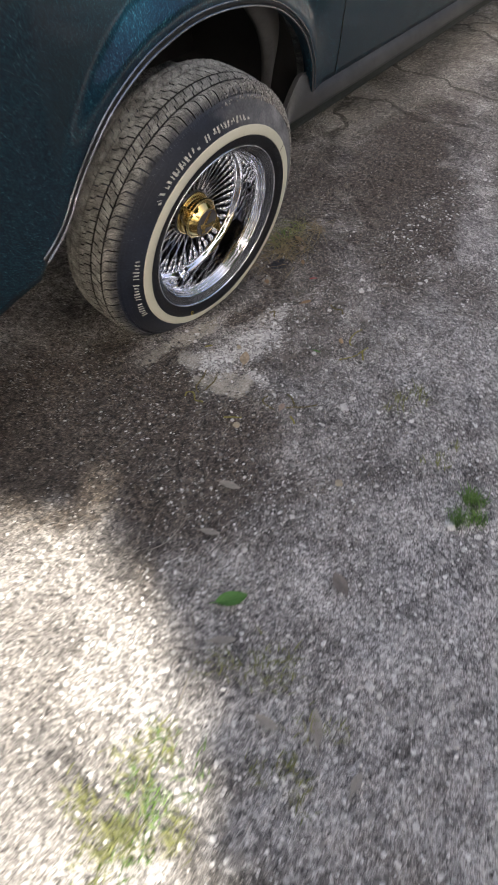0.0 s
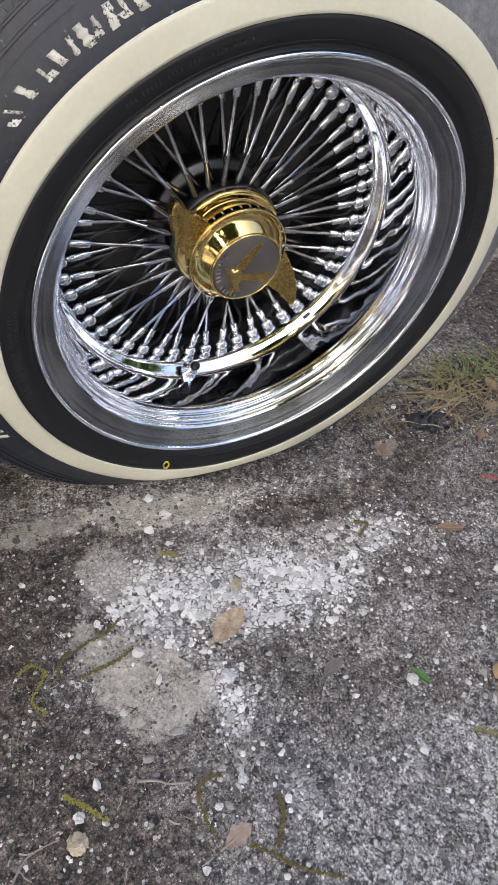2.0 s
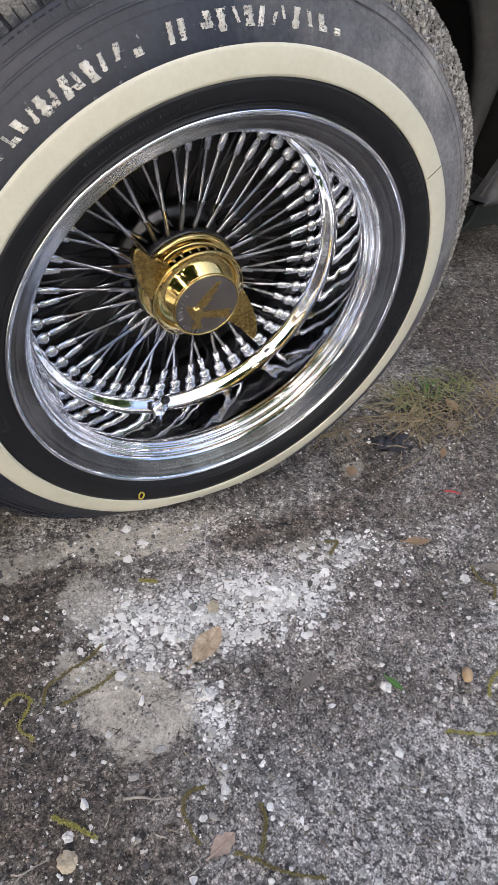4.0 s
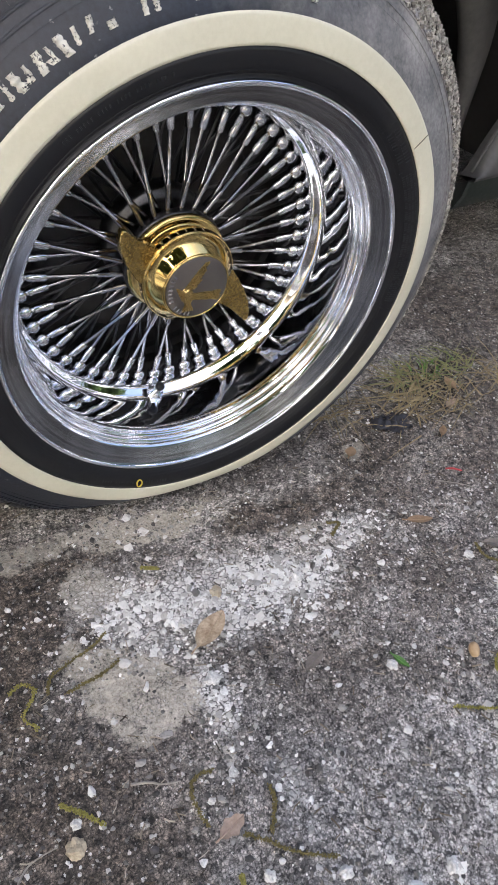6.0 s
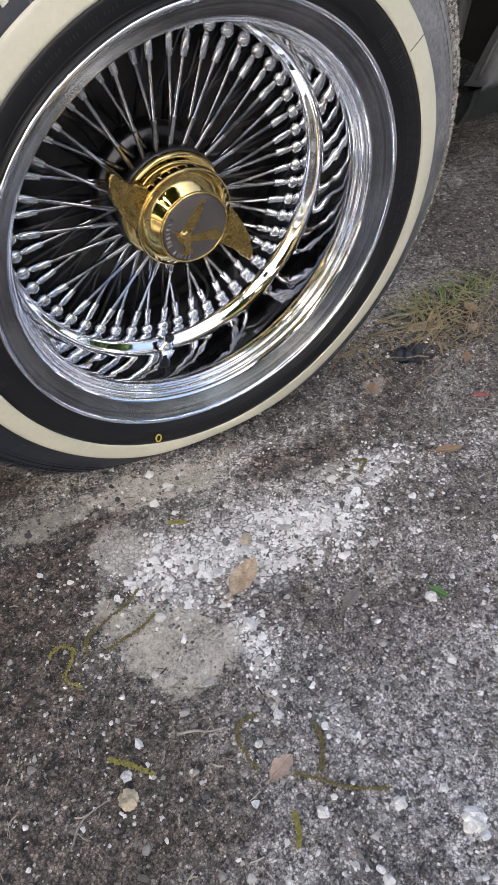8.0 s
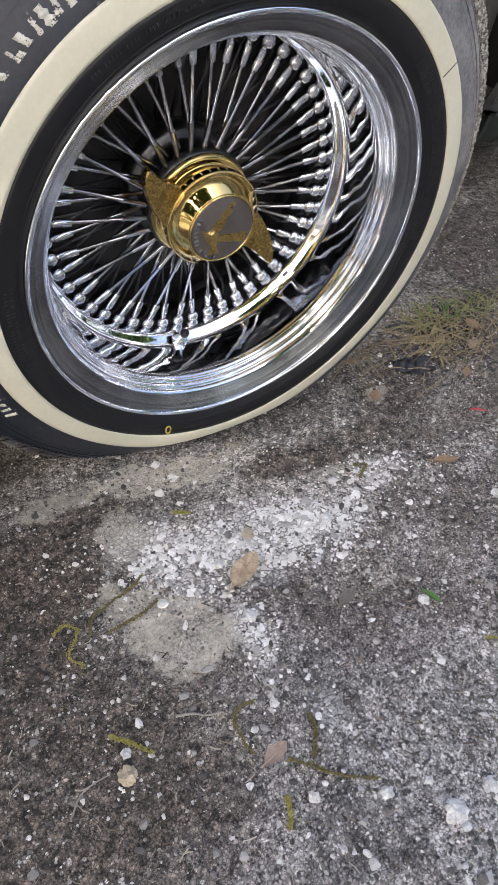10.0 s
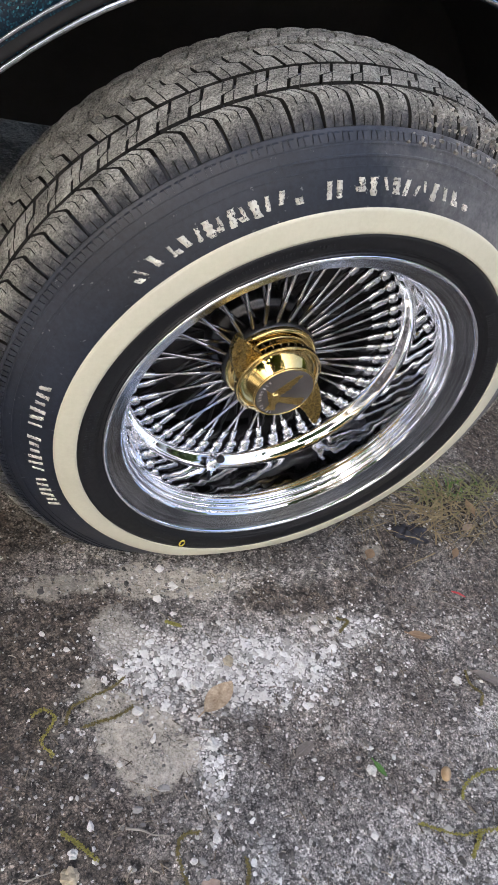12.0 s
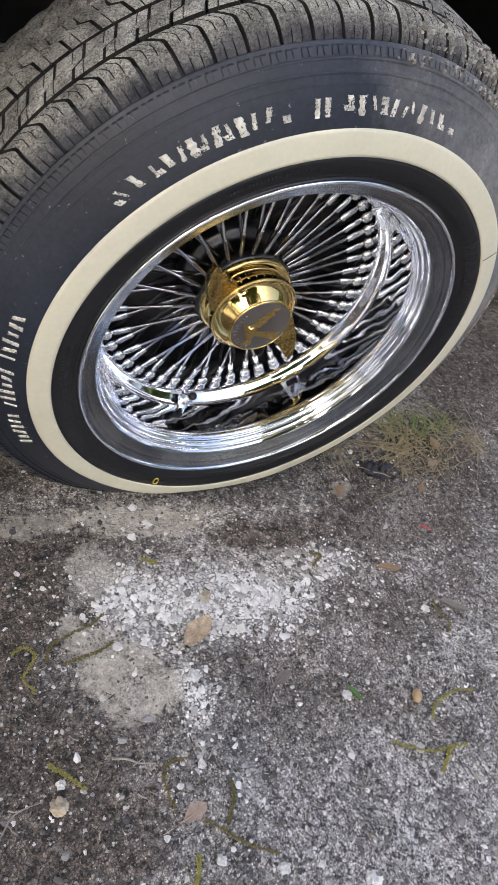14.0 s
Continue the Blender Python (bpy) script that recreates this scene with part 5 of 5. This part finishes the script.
for x, y, s, m, text in (
        (0.220, -0.196, 0.0080, STONE_WHITE, "smooth white pebble on the asphalt"), (0.057, -0.264, 0.0078, STONE_WHITE, "rounded white pebble on the asphalt"),
        (-0.251, -0.276, 0.0105, STONE_TAN, "rough tan stone on the asphalt"), (-0.009, -0.420, 0.0090, STONE_WHITE, "rough white stone on the asphalt"),
        (-0.084, -0.385, 0.0070, STONE_WHITE, "rough white stone on the asphalt"), (-0.047, -0.422, 0.0125, STONE_WHITE, "broken white stone on the asphalt"),
        (-0.245, -0.259, 0.0060, STONE_WHITE, "small white stone on the asphalt"), (-0.122, -0.282, 0.0062, STONE_WHITE, "small white stone on the asphalt"),
        (-0.049, -0.394, 0.0050, STONE_WHITE, "small white stone on the asphalt"), (-0.135, -0.360, 0.0062, STONE_WHITE, "small white stone on the asphalt"),
        (-0.148, -0.294, 0.0045, STONE_WHITE, "small white stone on the asphalt"), (-0.171, -0.766, 0.0140, STONE_WHITE, "broken white stone beside grass"),
        (-0.549, -0.819, 0.0110, STONE_WHITE, "broken white stone on the asphalt"), (0.345, -0.212, 0.0110, STONE_WHITE, "broken white stone on the asphalt"),
        (0.365, -0.225, 0.0075, STONE_WHITE, "small white stone on the asphalt"), (-0.098, -0.20, 0.010, STONE_WHITE, "pale broken stone on the crushed patch"),
        (-0.231, -0.536, 0.0120, STONE_TAN, "flat pale stone on the asphalt"), (-0.095, -0.135, 0.008, STONE_WHITE, "pale broken stone on the crushed patch"),
        (-0.05, -0.115, 0.009, STONE_TAN, "pale broken stone on the crushed patch"), (0.035, -0.135, 0.007, STONE_WHITE, "pale broken stone on the crushed patch")):
    stone(x, y, s, m, text)


def acorn(x, y):
    v, f = revolve(rounded([(0.0, -0.0075), (0.0035, -0.0062), (0.0052, -0.001), (0.0048, 0.004), (0.0025, 0.0072), (0.0, 0.0085)], 3), 16)
    nut = tagged(new("acorn", mesh("acorn", v, f, ACORN)), "light brown acorn lying on the asphalt", "acorn")
    nut.matrix_basis = pose(x, y, lift(x, y) + 0.0052, 0, 0, -35)


acorn(0.135, -0.290)
twig([(-0.198, -0.252), (-0.185, -0.257), (-0.176, -0.263), (-0.162, -0.268)])
twig([(-0.30, -0.285), (-0.285, -0.270), (-0.262, -0.268)], 0.0008)
twig([(0.270, -0.090), (0.285, -0.100), (0.305, -0.118)], 0.0008)
twig([(-0.60, -0.36), (-0.56, -0.37), (-0.50, -0.36)], 0.0010)
twig([(-0.78, -0.60), (-0.70, -0.56), (-0.64, -0.50)], 0.0012)
tagged(new("red_scrap", mesh("red_scrap", *sweep([(0.290, -0.080, 0.003), (0.298, -0.085, 0.004), (0.306, -0.092, 0.003)], [0.001, 0.0014, 0.0008], 6), RED)), "tiny red scrap on the asphalt", "scrap")


def crumpled_leaf(x, y, length, width, turn):
    """A rotten leaf folded into ridges, its rim uneven."""
    n, k = 18, 10
    top = []
    for i in range(n + 1):
        for q in range(k + 1):
            u, w = i / n * 2 - 1, q / k * 2 - 1
            e = 0.72 + 0.55 * noise.noise((u * 2.6, w * 2.6, 5))
            px, py = length / 2 * u * e * math.sqrt(1 - 0.35 * w * w), width / 2 * w * e * math.sqrt(1 - 0.45 * u * u)
            fold = abs(noise.noise((u * 2.6, w * 2.2, 1))) * 0.020 + abs(noise.noise((u * 6, w * 5, 2))) * 0.009
            top.append((px, py, 0.001 + fold * (1 - 0.6 * max(abs(u), abs(w)) ** 3)))
    f = [(i * (k + 1) + q, (i + 1) * (k + 1) + q, (i + 1) * (k + 1) + q + 1, i * (k + 1) + q + 1) for i in range(n) for q in range(k)]
    m = len(top)
    v = top + [(a, b, c - 0.0007) for a, b, c in top]
    ob = tagged(new("leaf", mesh("leaf", v, f + [tuple(p + m for p in q[::-1]) for q in f], LEAF_BLACK)), "black crumpled rotten leaf on the asphalt", "leaf", "fallen leaves")
    ob.matrix_basis = pose(x, y, lift(x, y), 0, 0, turn)


crumpled_leaf(0.288, 0.024, 0.062, 0.050, -25)
tuft("dry_grass", 0.395, 0.075, 0.085, 0.085, 210, NEEDLE, "dry grass blades and needles lying on the asphalt", "dry grass", True)
tuft("grass_tuft", 0.405, 0.085, 0.060, 0.060, 90, GRASS_PALE, "flattened yellow-green grass growing in the asphalt", "grass", True)
tuft("grass_tuft", 0.412, 0.092, 0.030, 0.016, 30, GRASS, "thin green grass blades among dry grass", "grass")
tuft("grass_tuft", -0.105, -0.795, 0.042, 0.026, 300, GRASS, "bright green weed tuft growing in the asphalt", "grass")
tuft("grass_tuft", 0.072, -0.533, 0.045, 0.025, 70, GRASS_PALE, "sparse green grass growing in the asphalt", "grass")
tuft("grass_tuft", -0.03, -0.66, 0.03, 0.02, 50, GRASS_PALE, "sparse green grass growing in the asphalt", "grass")
tuft("grass_tuft", -0.885, -0.670, 0.075, 0.024, 160, GRASS, "green mossy grass at the sunlit edge", "grass")
tuft("grass_tuft", -0.897, -0.657, 0.090, 0.026, 480, GRASS_PALE, "yellow-green grass tuft at the sunlit edge", "grass")
tuft("grass_tuft", -0.640, -0.690, 0.075, 0.022, 130, GRASS_PALE, "sparse grass growing in the asphalt", "grass")
tuft("grass_tuft", -0.700, -0.800, 0.060, 0.022, 110, GRASS_PALE, "sparse grass growing in the asphalt", "grass")

# ---- unseen oak added to shade the drive ----


def foliage(rng, n, clumps, spread, clump_size, centre, lo, hi):
    d = rng.normal(size=(n, 3))
    d /= np.linalg.norm(d, axis=1)[:, None]
    c = rng.normal(size=(clumps, 3))
    c = c / np.linalg.norm(c, axis=1)[:, None] * (rng.uniform(0.1, 1.0, clumps) ** 0.5)[:, None] * np.array(spread)
    p = c[rng.integers(0, clumps, n)] + d * (rng.uniform(0.05, 1.0, n) ** 0.5)[:, None] * np.array(clump_size) + np.array(centre)
    ax = rng.normal(size=(n, 3))
    ax /= np.linalg.norm(ax, axis=1)[:, None]
    b = np.cross(ax, rng.normal(size=(n, 3)))
    b /= np.linalg.norm(b, axis=1)[:, None]
    return p, ax, b, rng.uniform(lo, hi, n)[:, None]


def leaf_mesh(name, p, ax, b, s):
    quad = np.stack([p - ax * s, p + b * s * 0.55, p + ax * s, p - b * s * 0.55], 1).reshape(-1, 3)
    me = bpy.data.meshes.new(name)
    me.from_pydata(quad.tolist(), [], np.arange(4 * len(p)).reshape(-1, 4).tolist())
    me.materials.append(LEAVES)
    return me


def build_tree():
    rng = np.random.default_rng(9)
    base = Vector((-4.3, -6.4, 0))
    top = SUN * 8.6
    tree = tagged(new("oak_tree"), "unseen tall leafy oak tree added to shade the drive", "tree", "trees round the drive")
    tree.location = base
    centre = top - base
    line = [Vector((0, 0, -0.1)), Vector((0.05, 0.1, 1.2)), Vector((0.1, 0.3, 2.6)), Vector((0.0, 0.5, 4.0)), centre + Vector((0.9, 0.6, 0.2))]
    v, f = sweep(rounded(line, 5), [0.34 - 0.012 * k for k in range(21)], 14)
    part("trunk", mesh("trunk", v, f, BARK), tree)
    for k in range(8):
        a = -1.2 + k * 0.4
        tip = centre + Vector((1.0 + 2.2 * math.cos(a), 0.8 + 2.2 * math.sin(a), 0.5 * math.sin(k * 2.1)))
        v, f = sweep(rounded([line[3], (line[3] + tip) / 2 + Vector((0, 0, 0.5)), tip], 5), [0.12 - 0.01 * q for q in range(11)], 8)
        part("limb", mesh("limb", v, f, BARK), tree)
    p, ax, b, s = foliage(rng, 26000, 170, (3.6, 3.6, 1.5), (0.75, 0.75, 0.5), centre + Vector((0.3, 0.2, 0)), 0.09, 0.18)
    # Leaves are left out wherever sun should reach the drive and fender.
    w = p + np.array(base)
    foot = w - np.array(SUN) * (w[:, 2] / SUN.z)[:, None]
    fray = np.array([0.35 * noise.noise((q[0] * 5, q[1] * 5, 2)) for q in foot])
    slid = foot[:, 0] - 0.25 * (foot[:, 1] + 0.30)
    gap = ((slid + 1.06) / 0.52) ** 2 + ((foot[:, 1] + 0.30) / np.where(foot[:, 1] > -0.30, 0.35, 0.74)) ** 2 + fray
    gap2 = ((foot[:, 0] - 0.26) / 0.30) ** 2 + ((foot[:, 1] - 0.645) / 0.18) ** 2
    gap2 = np.minimum(gap2, ((foot[:, 0] + 0.47) / 0.10) ** 2 + ((foot[:, 1] + 0.10) / 0.09) ** 2)
    dapple = (foot[:, 0] < -0.95) & (foot[:, 1] < -0.6) & (foot[:, 1] > -1.1) & (fray < 0.05)
    keep = (gap > 1) & (gap2 > 1) & ~dapple
    part("crown", leaf_mesh("crown", p[keep], ax[keep], b[keep], s[keep]), tree)


def build_far_trees():
    # Unseen trees set round the drive to darken reflections in chrome and paint.
    rng = np.random.default_rng(12)
    tree = tagged(new("oak_tree"), "unseen dark leafy oak tree added to darken reflections", "tree", "trees round the drive")
    line = [Vector((0, 0, -0.1)), Vector((0.1, 0.05, 1.5)), Vector((0.0, 0.2, 3.2)), Vector((0.2, 0.1, 5.0))]
    v, f = sweep(rounded(line, 5), [0.30 - 0.014 * k for k in range(16)], 12)
    part("trunk", mesh("trunk", v, f, BARK), tree)
    for k in range(6):
        tip = Vector((1.9 * math.cos(k * 1.05), 1.9 * math.sin(k * 1.05), 4.3 + 0.5 * math.sin(k * 2)))
        v, f = sweep(rounded([line[2], (line[2] + tip) / 2 + Vector((0, 0, 0.3)), tip], 5), [0.10 - 0.008 * q for q in range(11)], 7)
        part("limb", mesh("limb", v, f, BARK), tree)
    p, ax, b, s = foliage(rng, 9000, 90, (2.6, 2.6, 2.3), (0.7, 0.7, 0.55), (0, 0, 3.9), 0.10, 0.22)
    part("crown", leaf_mesh("crown", p, ax, b, s), tree)
    spots = [(-9.5, -5.0, 40), (-9.0, 0.5, 130), (1.2, -10.5, 200), (6.2, -9.0, 80), (9.5, -4.5, 300), (-5.0, -11.5, 20)]
    tree.matrix_basis = pose(spots[0][0], spots[0][1], 0, 0, 0, spots[0][2])
    for x, y, turn in spots[1:]:
        copy_thing(tree, pose(x, y, 0, 0, 0, turn))


build_tree()
build_far_trees()
